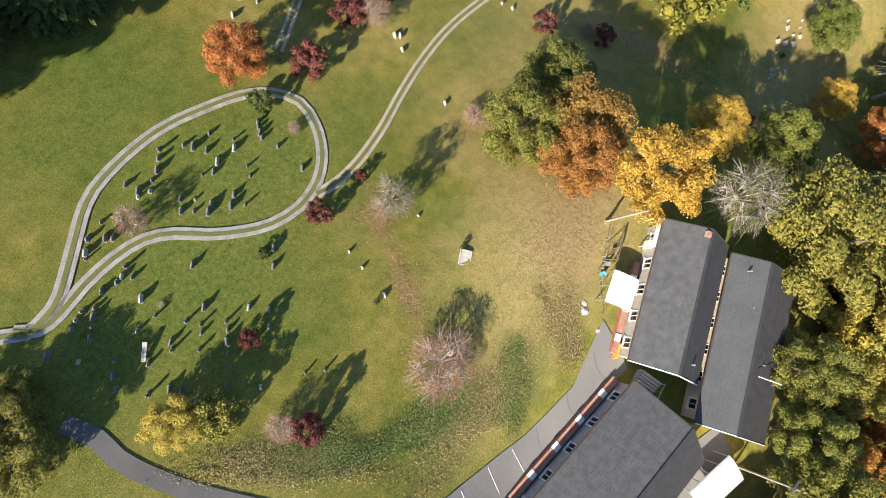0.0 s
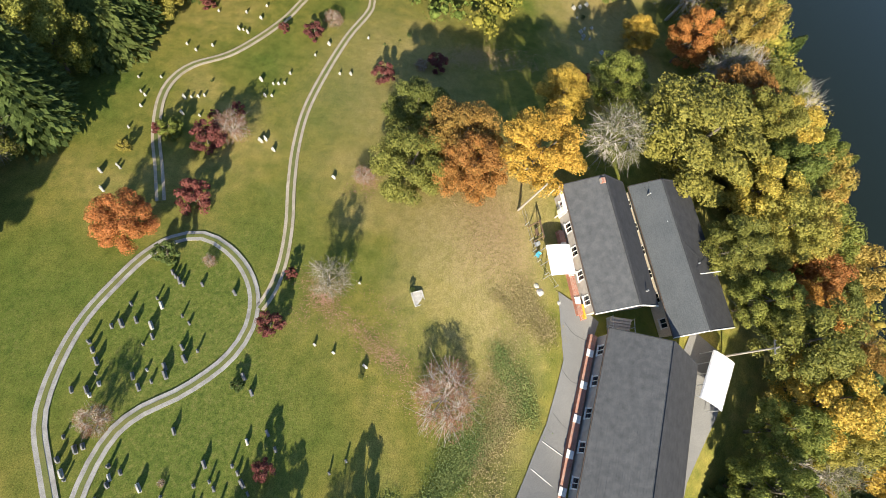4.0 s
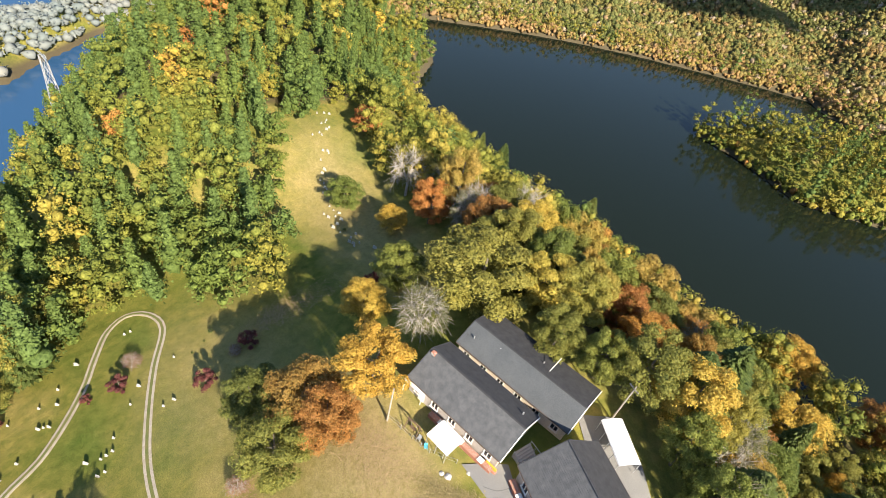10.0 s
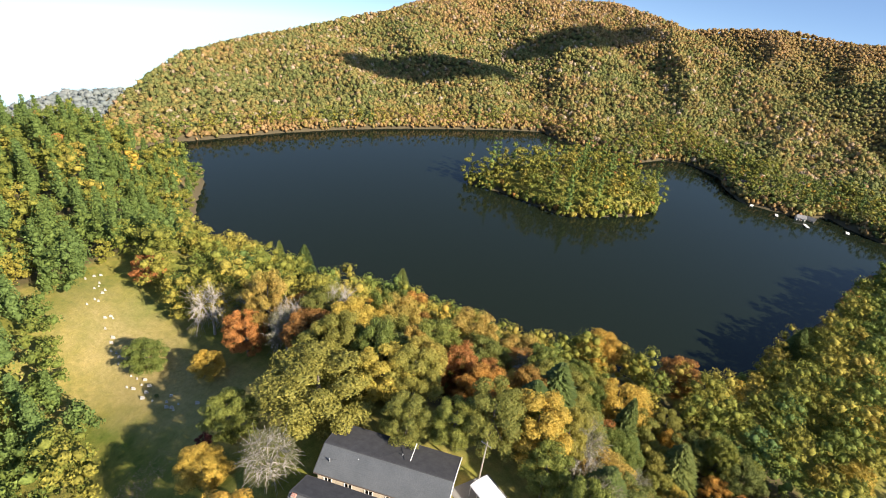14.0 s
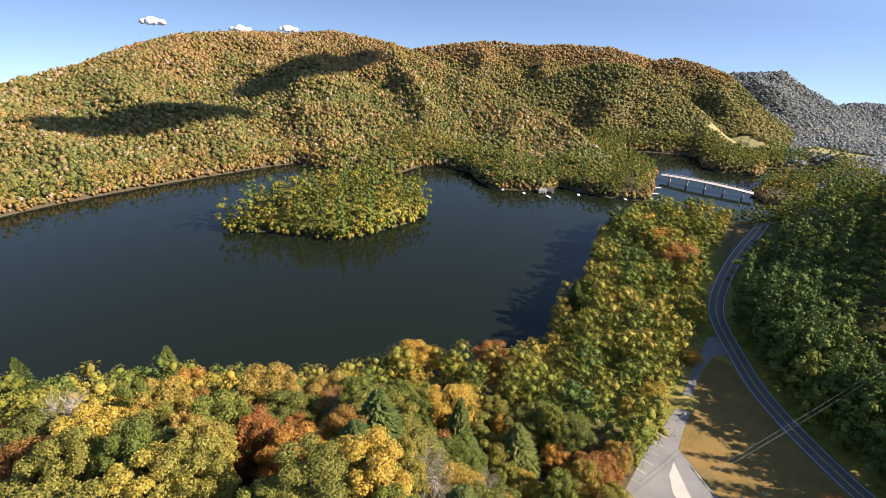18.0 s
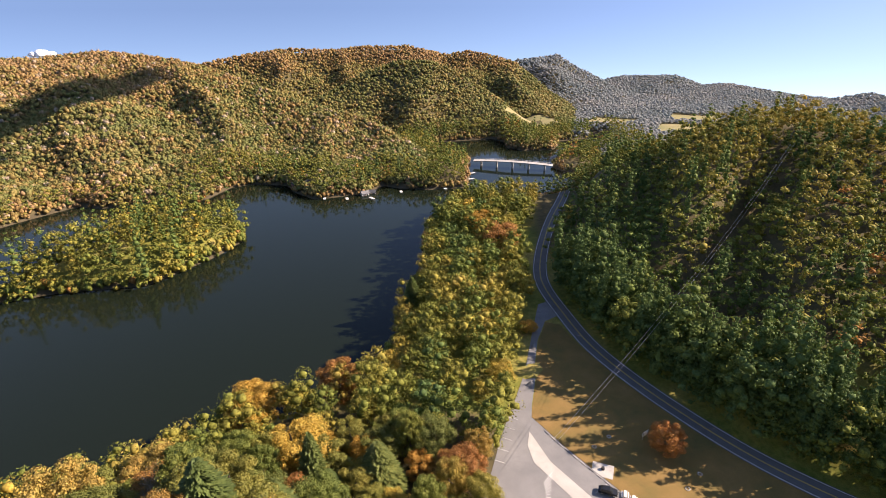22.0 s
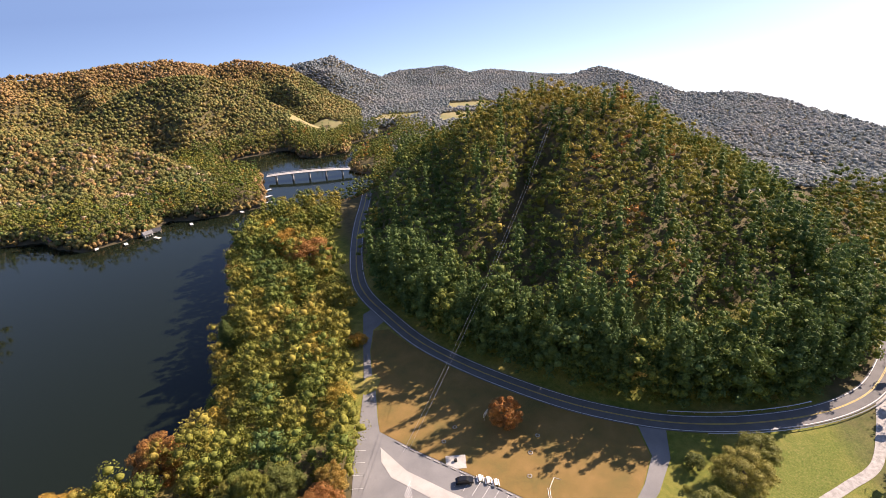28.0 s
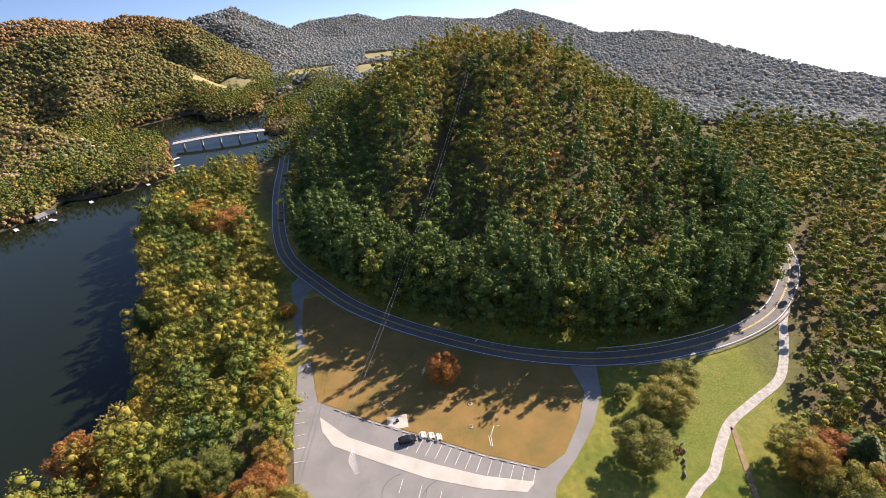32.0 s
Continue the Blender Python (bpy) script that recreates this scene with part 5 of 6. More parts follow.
def grow(key, seed):
    """The meshes of one tree, about 10 m tall with a crown 4 m in radius."""
    k = KINDS[key]
    rng = np.random.default_rng(seed * 17 + len(key) * 7 + sum(map(ord, key)))
    if k["shape"] == "pine":
        q = pine_quads(rng, 10.0, 2.7, 44, 150, 0.27)
        v, f = [], []
        limb(v, f, (0, 0, -0.6), (0, 0, 9.6), 0.22, 0.04, 6)
        return mesh_of("trunk", v, f, bark), quads_mesh("crown", q, k["mat"])
    if k["shape"] == "bare":
        lobes = deciduous_lobes(rng, 46, 4.0, 10.0, 2.2)
        v, f = [], []
        limb(v, f, (0, 0, -0.6), (0.1, 0, 2.6), 0.3, 0.24, 7)
        tips = []
        for n in range(7):
            a = n * 2 * math.pi / 7 + rng.random()
            tip = Vector((math.cos(a) * 1.6, math.sin(a) * 1.6, 5.2 + rng.random() * 1.6))
            limb(v, f, (0.1, 0, 2.2 + 0.1 * n), tip, 0.13, 0.06, 5)
            tips.append(tip)
        for c, r in lobes:
            t = min(tips, key=lambda p: (p - Vector(c)).length)
            mid = t.lerp(Vector(c), 0.6)
            limb(v, f, t, mid, 0.055, 0.035, 4)
            for _ in range(14):
                e = Vector(c) + Vector(rng.normal(size=3)) * 0.85
                limb(v, f, mid, e, 0.03, 0.01, 3)
        return mesh_of("trunk", v, f, k["bark"]), lobes_mesh("crown", rng, lobes, k["per"], k["leaf"], k["mat"], 0.02, 1.6)
    low, count, wide = (0.4, 26, 4.0) if k["shape"] == "bush" else (2.0, 56, 4.0)
    tall = 7.0 if k["shape"] == "bush" else 10.0
    lobes = deciduous_lobes(rng, count, wide, tall, low)
    return trunk_mesh("trunk", rng, tall, lobes, k["bark"], 0.26), lobes_mesh("crown", rng, lobes, k["per"], k["leaf"], k["mat"])


def plant(key, x, y, r, h):
    """A tree of that kind, with a crown of radius r, h metres tall."""
    k = KINDS[key]
    rng = random.Random(int(x * 31 + y * 17) + len(key))
    base = (10.0, 2.7) if k["shape"] == "pine" else (7.0, 4.0) if k["shape"] == "bush" else (10.0, 4.0)
    m = Matrix.LocRotScale((x, y, ground_at(x, y) - 0.05), Euler((0, 0, rng.random() * 6.28)), (r / base[1], r / base[1], h / base[0]))
    n = k["count"] % k["seeds"]
    k["count"] += 1
    if n < len(k["made"]):
        return copy_thing(k["made"][n], m)
    trunk, crown = grow(key, n + 1)
    t = thing("bush" if k["shape"] == "bush" else "tree", Matrix(), k["label"], "bush" if k["shape"] == "bush" else "tree", k["group"])
    part("trunk", trunk, t)
    part("crown", crown, t)
    k["made"].append(t)
    t.matrix_basis = m
    return t


tree_kind("oak", "tall broad oak with green and olive leaves", leaf_green, "round", 4, 0.105, 330)
leaf_deep = foliage("leaf_deep_green", [(0.1, (0.13, 0.16, 0.045)), (0.5, (0.2, 0.205, 0.05)), (0.9, (0.28, 0.255, 0.06))])
tree_kind("deep", "broad oak still in deep green leaf", leaf_deep, "round", 2, 0.105, 330)
tree_kind("gold", "round maple in golden-yellow autumn leaf", leaf_gold, "round", 2, 0.105, 330)
tree_kind("orange", "maple in bright orange autumn leaf", leaf_orange, "round", 2, 0.105, 330)
tree_kind("rust", "broad oak turned rust brown", leaf_rust, "round", 2, 0.105, 330)
tree_kind("crimson", "low crimson ornamental cherry tree", leaf_crimson, "bush", 2, 0.22, 120, "ornamental trees in the graveyard")
tree_kind("evergreen", "dark clipped evergreen shrub", leaf_pine, "bush", 2, 0.22, 120, "evergreen shrubs in the graveyard")
tree_kind("olivebush", "small rounded olive-green shrub", leaf_green, "bush", 2, 0.22, 120, "shrubs in the graveyard")
tree_kind("pine", "tall white pine with dark green needles", leaf_pine, "pine", 3)
leaf_sparse = foliage("leaf_sparse_red", [(0.1, (0.24, 0.13, 0.085)), (0.9, (0.32, 0.17, 0.12))])
leaf_grey = foliage("leaf_sparse_olive", [(0.1, (0.15, 0.15, 0.08)), (0.9, (0.2, 0.2, 0.11))])
tree_kind("barered", "nearly bare tree with a few reddish leaves", leaf_sparse, "bare", 2, 0.075, 190, "half-bare trees", bark_pale)
tree_kind("baregrey", "thin grey tree with sparse olive leaves", leaf_grey, "bare", 2, 0.09, 150, "half-bare trees", bark_pale)
tree_kind("dead", "leafless pale grey tree", leaf_grey, "bare", 2, 0.1, 1, "half-bare trees", bark_pale)

for key, x, y, r, h in (
        ("gold", -41.0, 5.0, 5.4, 10.5), ("rust", -41.5, -4.6, 5.6, 10.5), ("deep", -36.0, -10.2, 5.2, 10.5), ("deep", -46.0, -10.8, 4.6, 10.5), ("rust", -36.5, -3.0, 4.4, 9.5), ("baregrey", -47.0, 15.0, 4.4, 9),
        ("deep", -52.0, 29.0, 7.6, 11.5), ("deep", -59.5, 38.0, 7.0, 10.5), ("gold", -57.5, 9.6, 4.2, 7), ("deep", -53.4, 45.0, 6.2, 12), ("gold", -47.0, 39.5, 4.2, 12), ("oak", -41.5, 42.0, 5.4, 14),
        ("orange", -19.0, -39.4, 3.4, 6.5), ("crimson", -25.2, -34.2, 1.6, 3.2), ("crimson", -34.6, -36.3, 1.7, 3.0), ("barered", -37.2, -34.0, 2.3, 4.2), ("crimson", -39.0, -37.1, 1.3, 2.4), ("crimson", -41.3, -34.8, 1.4, 2.6),
        ("barered", 1.3, -32.6, 1.6, 3.0), ("barered", -17.6, -29.4, 1.4, 2.6), ("evergreen", -17.0, -34.0, 1.5, 3.0), ("crimson", -18.4, -20.2, 1.0, 2.2), ("crimson", -11.7, -20.4, 2.0, 3.6), ("baregrey", -18.3, -15.7, 2.4, 5.5),
        ("evergreen", -4.7, -21.5, 0.7, 1.3), ("evergreen", -19.8, -6.2, 1.0, 2.4), ("barered", -35.2, -15.4, 3.8, 6.5), ("barered", -8.0, -0.6, 6.8, 8.5), ("crimson", 2.3, -16.5, 1.5, 2.8), ("barered", 5.2, -24.8, 0.9, 1.8),
        ("barered", 6.2, -8.7, 2.8, 5.0), ("crimson", 4.8, -6.9, 2.1, 4.2), ("gold", 11.4, -16.2, 2.4, 4.5), ("olivebush", 9.0, -14.0, 2.2, 3.4), ("olivebush", -34.7, -41.4, 1.6, 2.8), ("evergreen", -45.9, -40.4, 1.2, 2.4), ("crimson", -34.6, -43.0, 1.2, 2.2),
        ("barered", -66.8, -27.9, 4.2, 6.0), ("crimson", -61.8, -29.8, 2.2, 3.6), ("crimson", -56.2, -17.0, 2.5, 3.6), ("barered", -61.2, -11.7, 2.2, 3.4), ("crimson", -62.2, -9.4, 2.4, 3.6), ("olivebush", -30.4, -45.5, 1.7, 3.2),
        ("crimson", -62.3, -47.4, 1.6, 2.6), ("evergreen", -8.5, -9.5, 0.9, 2.0), ("crimson", -61.3, -34.7, 1.2, 2.0), ("evergreen", -66.5, -16.3, 1.2, 1.8), ("evergreen", -68.5, -15.0, 1.2, 1.8), ("evergreen", -64.5, -18.5, 1.1, 1.7),
        ("orange", 75.0, 95.6, 4.6, 9.5), ("deep", 107.5, 48.0, 5.6, 9.5), ("deep", 92.0, 45.0, 5.0, 9), ("deep", 104.0, 58.0, 2.0, 4), ("deep", 117.0, 50.0, 4.0, 8), ("olivebush", 56.0, 154.9, 2.4, 4), ("crimson", 98.6, 40.1, 2.0, 3.6), ("olivebush", 96.7, 54.9, 1.6, 3),
        ("deep", -36.0, 33.5, 3.6, 10), ("oak", -29.5, 38.0, 4.0, 11), ("deep", -25.0, 42.5, 4.4, 13), ("oak", -14.0, 41.5, 4.0, 12), ("gold", -19.0, 46.5, 4.6, 13),
        ("oak", -97.6, 19.5, 4.6, 8), ("orange", -126.4, 34.8, 5.0, 12), ("dead", -96.3, 34.7, 5.0, 15), ("orange", -81.8, 34.0, 4.0, 13), ("dead", -74.9, 41.0, 4.2, 13), ("baregrey", -88.0, 40.0, 4.0, 12), ("gold", -84.0, 26.0, 3.4, 9), ("evergreen", -88.5, 16.5, 1.2, 2), ("crimson", -66.0, 14.5, 2.0, 5), ("oak", -63.0, 18.5, 3.6, 7), ("orange", -73.0, 46.2, 3.9, 13), ("dead", -72.0, 52.0, 3.4, 12)):
    k = 1.35 if key == "crimson" and x < 20 else 1.0
    plant(key, x, y, r * k, h * k)

# dark fringe of trees west and south of the graveyard
for n in range(46):
    rng = random.Random(900 + n)
    u = n / 45
    x = 21 - 104 * u + rng.uniform(-3, 3)
    y = np.interp(x, [-84, -72, -60, -52, -44, -34, -27, -20, -12, 4, 21], [-33, -43, -53, -55, -57, -56, -54, -53, -53, -54, -52]) - rng.uniform(0, 12)
    plant(rng.choice(["oak", "deep", "pine", "baregrey", "pine", "pine"]), x, y, rng.uniform(3.0, 4.6), rng.uniform(9, 14))
for x, y, r, h in ((20.5, -30, 1.6, 2.4), (23, -25, 1.8, 2.8), (18.4, -26, 2.2, 3.6), (20.2, -23.2, 2.4, 4.0), (16.6, -27.4, 1.5, 2.6)):
    plant("deep", x, y, r, h)

# trees between the hill and the lake
SHORE_WOOD = [(-165, 74), (-130, 44), (-128, 32), (-112, 30), (-97, 31), (-88, 40), (-70, 37), (-52, 36), (-45, 46), (-30, 52), (-16, 42), (-4, 38), (12, 52), (24, 80), (33, 106), (46, 136), (62, 170), (70, 190), (72, 205), (80, 240), (106, 285), (70, 316), (36, 285), (0, 150), (-60, 118)]
rng = np.random.default_rng(77)
pts = scatter(rng, -170, 110, 20, 320, 6.6)
pts = pts[(shore(pts[:, 0], pts[:, 1], LAKE) > 0.8) & (shore(pts[:, 0], pts[:, 1], SHORE_WOOD) < 0) & (shore(pts[:, 0], pts[:, 1], [(-48, 14), (-18, 28), (-10, 42), (-30, 44), (-52, 33)]) > 2)]
named = [("gold", -16.5, 104, 6.6, 16), ("gold", -9.6, 63.3, 6.2, 15), ("orange", -53.3, 58, 4.8, 14), ("rust", -67.4, 40, 4.2, 12), ("gold", -31, 126, 6.0, 15), ("rust", -7.5, 136, 6, 15), ("orange", 12.2, 99, 4.6, 12), ("gold", 44.6, 156, 6.6, 13),
         ("gold", 40.5, 129.5, 3.4, 9), ("gold", -72, 108, 5, 14), ("orange", -82, 92, 5.4, 14), ("orange", -73, 52, 3.8, 12), ("gold", -64.9, 56, 4.2, 13), ("pine", -150, 82, 3.6, 17), ("pine", -141, 86, 3, 15), ("pine", -132, 90, 3.6, 17), ("pine", -98, 105, 3.4, 16),
         ("pine", -156, 76, 3.4, 15), ("gold", 58, 156, 3.2, 6), ("rust", 66, 226, 7, 13), ("pine", 20, 184, 3.4, 13), ("oak", -46, 98, 6.6, 15), ("oak", -52.5, 80, 5.6, 14), ("gold", 62, 246, 6, 12)]
for key, x, y, r, h in named:
    plant(key, x, y, r, h)
taken = np.array([(n[1], n[2], n[3]) for n in named])
picked, rest = 0, []
order = np.argsort(np.hypot(pts[:, 0] - 0, pts[:, 1] - 20))
for (x, y) in pts[order]:
    if (np.hypot(taken[:, 0] - x, taken[:, 1] - y) < taken[:, 2] * 0.75).any():
        continue
    if picked >= 128:
        rest.append((x, y))
        continue
    r01 = random.Random(int(x * 101 + y * 57))
    w = float(waves(np.array([x]), np.array([y]), 34, 6.0)[0])
    keys = ["oak"] * 6 + ["deep"] * 5 + ["gold", "rust", "pine", "baregrey"] + (["gold", "gold", "orange"] if w > 0.3 else ["oak"])
    if float(shore(np.array([x]), np.array([y]), LAKE)[0]) < 16:
        keys = ["oak", "oak", "deep", "deep", "gold", "orange", "rust", "pine", "baregrey"]
    plant(r01.choice(keys), x, y, r01.uniform(3.2, 5.0), r01.uniform(10, 15.5))
    picked += 1
rest = np.array(rest)
tagged(new("bank_woods", wood_mesh("bank_woods", rng, rest, woods_near, 13, 4.2, 14, 52, np.clip(0.45 + 0.16 * waves(rest[:, 0], rest[:, 1], 34, 6.0) + rng.normal(size=len(rest)) * 0.13, 0, 1), 0.0, 0.25)), "golden and green trees on the bank beside the road", "woods", kind="stuff")

# tall trees at the hill's foot, along the road
rd = np.gradient(road_line, axis=0)
rd /= np.linalg.norm(rd, axis=1)[:, None]
side = np.stack([-rd[:, 1], rd[:, 0]], 1)
edge = []
for off, step in ((6.5, 2.7), (10.0, 3.0), (14.0, 3.4), (18.5, 4.0)):
    line = road_line + side * off
    line = line[(line[:, 1] < 190) & (line[:, 0] < 212)]
    far = np.r_[0, np.cumsum(np.hypot(*np.diff(line, axis=0).T))]
    at = np.arange(0, far[-1], step)
    edge.append(np.stack([np.interp(at, far, line[:, 0]), np.interp(at, far, line[:, 1])], 1))
edge = np.concatenate(edge)
rng = np.random.default_rng(91)
edge = edge + rng.uniform(-1.3, 1.3, edge.shape)
tagged(new("roadside_woods", wood_mesh("roadside_woods", rng, edge, woods_near, 20, 4.4, 10, 36, np.clip(0.08 + rng.normal(size=len(edge)) * 0.12, 0, 0.7), 0.4, 0.36)), "tall dark trees at the hill's foot beside the road", "woods", kind="stuff")

# the wood right of the track
rng = np.random.default_rng(78)
pts = scatter(rng, 96, 330, -60, 130, 5.6)
pts = pts[(shore(pts[:, 0], pts[:, 1], [(190, 47), (166, 38), (150, 31), (132, 27), (119, 24), (108, 19), (101, 9), (92, -8), (90, -60), (330, -60), (330, 130), (262, 118), (238, 96), (222, 66), (205, 50)]) < 0)]
order = np.argsort(np.hypot(pts[:, 0], pts[:, 1]))
for x, y in pts[order[:44]]:
    r01 = random.Random(int(x * 101 + y * 57))
    plant(r01.choice(["oak", "deep", "deep", "deep"] + ["rust", "pine"]), x, y, r01.uniform(4.2, 5.6), r01.uniform(10, 14))
rest = pts[order[44:]]
tagged(new("valley_woods", wood_mesh("valley_woods", rng, rest, woods_near, 11.5, 3.9, 7, 20, np.clip(0.38 + rng.normal(size=len(rest)) * 0.17, 0, 1))), "mixed autumn woods in the valley beyond the track", "woods", kind="stuff")


# ---- gravestones ----
def slab(name, wide, thick, tall, mat, arch):
    """An upright stone with a rounded or flat head."""
    prof = [(-wide / 2, 0), (wide / 2, 0)]
    n = 6 if arch else 1
    for k in range(n + 1):
        a = math.pi * k / n
        prof.append((math.cos(a) * wide / 2, tall - arch + math.sin(a) * arch) if arch else ((wide / 2, tall) if k == 0 else (-wide / 2, tall)))
    bm = bmesh.new()
    front = [bm.verts.new((x, -thick / 2, z)) for x, z in prof]
    back = [bm.verts.new((x, thick / 2, z)) for x, z in prof]
    bm.faces.new(front)
    bm.faces.new(back[::-1])
    for k in range(len(prof)):
        j = (k + 1) % len(prof)
        bm.faces.new((front[j], front[k], back[k], back[j]))
    bmesh.ops.bevel(bm, geom=[e for e in bm.edges if abs(e.verts[0].co.y - e.verts[1].co.y) < 1e-4], offset=0.02, segments=1, affect="EDGES")
    me = bpy.data.meshes.new(name)
    bm.to_mesh(me)
    bm.free()
    me.materials.append(mat)
    return me


STONES = []
for wide, tall, arch, mat, label in ((0.75, 0.85, 0.2, stone_grey, "grey granite gravestone with a rounded head"), (0.95, 0.75, 0, stone_grey, "broad grey granite gravestone on a base"), (0.6, 0.8, 0.25, stone_pale, "small pale marble gravestone"), (1.1, 0.8, 0.12, stone_pale, "wide pale double gravestone"), (0.5, 1.3, 0.2, stone_grey, "tall narrow grey gravestone")):
    g = thing("gravestone", pose(0, 0, 0), label, "gravestone", "gravestones in the graveyard")
    part("base", box_mesh("base", -wide / 2 - 0.12, wide / 2 + 0.12, -0.24, 0.24, -0.3, 0.16, mat, 0.02), g)
    part("headstone", slab("headstone", wide, 0.2, tall, mat, arch), g).location = (0, 0, 0.155)
    STONES.append([g, False])


def grave(x, y, turn, n, size=1.0):
    m = Matrix.LocRotScale((x, y, ground_at(x, y)), Euler((0, 0, radians(turn))), (size, size, size))
    g, used = STONES[n % 5]
    if used:
        return copy_thing(g, m)
    STONES[n % 5][1] = True
    g.matrix_basis = m
    return g


LOOP_GRAVES = [(-5.6, -37.0), (-4.9, -36.3), (-2.8, -34.9), (-1.9, -34.1), (-7.7, -35.8), (-8.2, -35.0), (-10.5, -35.1), (-8.9, -33.8), (-6.6, -32.0), (-7.6, -31.5), (-8.7, -32.1), (-15.2, -32.7), (-14.8, -32.2), (-14.4, -31.6), (-14.1, -31.0), (-14.6, -29.1), (-11.8, -32.9), (-11.1, -32.1), (-10.5, -29.6), (-9.9, -28.6), (-14.5, -25.4), (-7.2, -26.6), (-7.2, -28.2), (-6.1, -27.5), (-4.2, -30.5), (-3.2, -29.6), (-4.9, -29.0), (-4.1, -28.6), (-3.3, -31.5), (-2.4, -30.5), (-1.1, -34.9), (-0.7, -34.4), (-0.8, -36.2), (-3.9, -35.4), (3.3, -34.7), (4.1, -33.2), (3.7, -32.7), (5.2, -34.2), (6.2, -33.3), (6.6, -32.8)]
LOWER_GRAVES = [(7.6, -29.6), (6.3, -29.2), (4.8, -29.8), (5.7, -29.3), (5.1, -28.6), (7.8, -29.3), (9.7, -28.2), (9.1, -28.7), (10.3, -27.5), (9.9, -29.2), (10.8, -29), (11.5, -28.6), (0.8, -25.6), (-5.7, -21.2), (-4.3, -19.9), (14.2, -28.2), (11.1, -23.8), (13.0, -26.0), (4.9, -22.0), (7.1, -21.6), (7.5, -21.0), (3.0, -21.8), (4.8, -20.2), (6.0, -19.2), (6.0, -26.5), (8.2, -24.5), (6.3, -24.4), (9.6, -21.6), (11.4, -19.6), (9.4, -17.8), (9.6, -17.3), (9.4, -16.1), (3.1, -18.6), (3.9, -17.9), (4.6, -17.1), (5.3, -16.4), (6.7, -15.1), (2.6, -19.3), (0.3, -18.7), (-0.9, -17.1), (0.4, -15.9), (4.3, -20.8), (12.7, -22.0), (12.1, -23.0), (10.0, -18.6), (4.9, -12.6), (1.4, -10.3), (0, -9.0), (11.1, -26.9)]
UPPER_GRAVES = [(-23.6, -44.9), (-26.1, -46.4), (-27.6, -45.1), (-27.3, -44.6), (-43.1, -49.7), (-44.2, -47.0), (-52.3, -46.7), (-51.5, -45.0), (-53.4, -43.2), (-61.8, -45.5), (-58.8, -41.1), (-58.8, -40.4), (-58.5, -39.6), (-63.3, -41.5), (-62.8, -38.9), (-66.3, -39.1), (-71.1, -36.7), (-41.5, -42.5), (-41.9, -41.7), (-42.3, -40.9), (-42.8, -40.2), (-38.9, -39.3), (-38.6, -41.6), (-48.8, -34.1), (-48.6, -32.2), (-48.9, -31.5), (-49.3, -30.7), (-45.8, -32.5), (-46.1, -31.6), (-37.2, -30.2), (-37.7, -29.7), (-36.2, -28.1), (-51.7, -30.6), (-57.3, -28.3), (-60.8, -27.0), (-75.4, -29.2), (-75.7, -28.2), (-54.5, -23.6), (-55.1, -22.0), (-38.0, -47.0), (-33.9, -46.7), (-40.6, -48.2), (-40.1, -47.4), (-10.8, -15.2), (-10.4, -13.0), (-9.7, -9.3), (-19.4, -12.2), (-34.1, -19.2), (-65.0, -21.4)]
for row, first, turn in ((LOOP_GRAVES, 0, 38), (LOWER_GRAVES, 1, 38), (UPPER_GRAVES, 2, 55)):
    for k, (x, y) in enumerate(row):
        r01 = random.Random(first * 1000 + k)
        pale = row is UPPER_GRAVES or k % 7 == 3
        grave(x, y, turn + r01.uniform(-7, 7), r01.choice((2, 3, 2)) if pale else r01.choice((0, 1, 1, 4, 0)), r01.uniform(0.65, 0.85) if row is UPPER_GRAVES else r01.uniform(0.65, 0.95))
for k in range(46):
    r01 = random.Random(4000 + k)
    u = r01.random()
    x = -74 - 66 * u ** 1.3
    y = np.interp(x, [-140, -112, -95, -84, -74], [25, 17, 16, 17, 20]) + r01.uniform(-2.0, 3.5)
    grave(x, y, 40 + r01.uniform(-8, 8), r01.choice((2, 3)), r01.uniform(0.7, 0.95))
for x, y in ((100.5, 41.8), (101.8, 40.6), (100, 39.2), (97.6, 38), (96.4, 37.2), (95.2, 36.6), (94.2, 36.0)):
    grave(x, y, 60, int(x) % 3, 1.0)
plot = thing("grave_plot", pose(-19.0, -5.2, ground_at(-19.0, -5.2), 0, 0, 30), "kerbed family grave plot with gravel inside", "grave plot")
part("gravel_bed", box_mesh("gravel_bed", -0.8, 0.8, -0.6, 0.6, -0.2, 0.05, gravel), plot)
for x0, x1, y0, y1 in ((-0.9, 0.9, -0.7, -0.6), (-0.9, 0.9, 0.6, 0.7), (-0.9, -0.8, -0.6, 0.6), (0.8, 0.9, -0.6, 0.6)):
    part("kerb", box_mesh("kerb", x0, x1, y0, y1, -0.2, 0.14, stone_pale, 0.01), plot)
bench = thing("stone_bench", pose(9.0, -22.6, ground_at(9.0, -22.6), 0, 0, 40), "pale stone bench and cross among the graves", "bench")
part("seat", box_mesh("seat", -0.9, 0.9, -0.2, 0.2, 0.4, 0.5, stone_pale, 0.02), bench)
for x in (-0.6, 0.6):
    part("support", box_mesh("support", x - 0.1, x + 0.1, -0.16, 0.16, -0.2, 0.4, stone_pale), bench)


# ---- parking lot and meadow ----
paint_dark, _pn, _pl, _pb = material("car_paint", 0.25, 0.3)
_pb.inputs["Base Color"].default_value = (0.02, 0.022, 0.026, 1)
rubber = plain("rubber", [(0.3, (0.015, 0.015, 0.015)), (0.7, (0.03, 0.03, 0.03))], 4.0, 0.85)


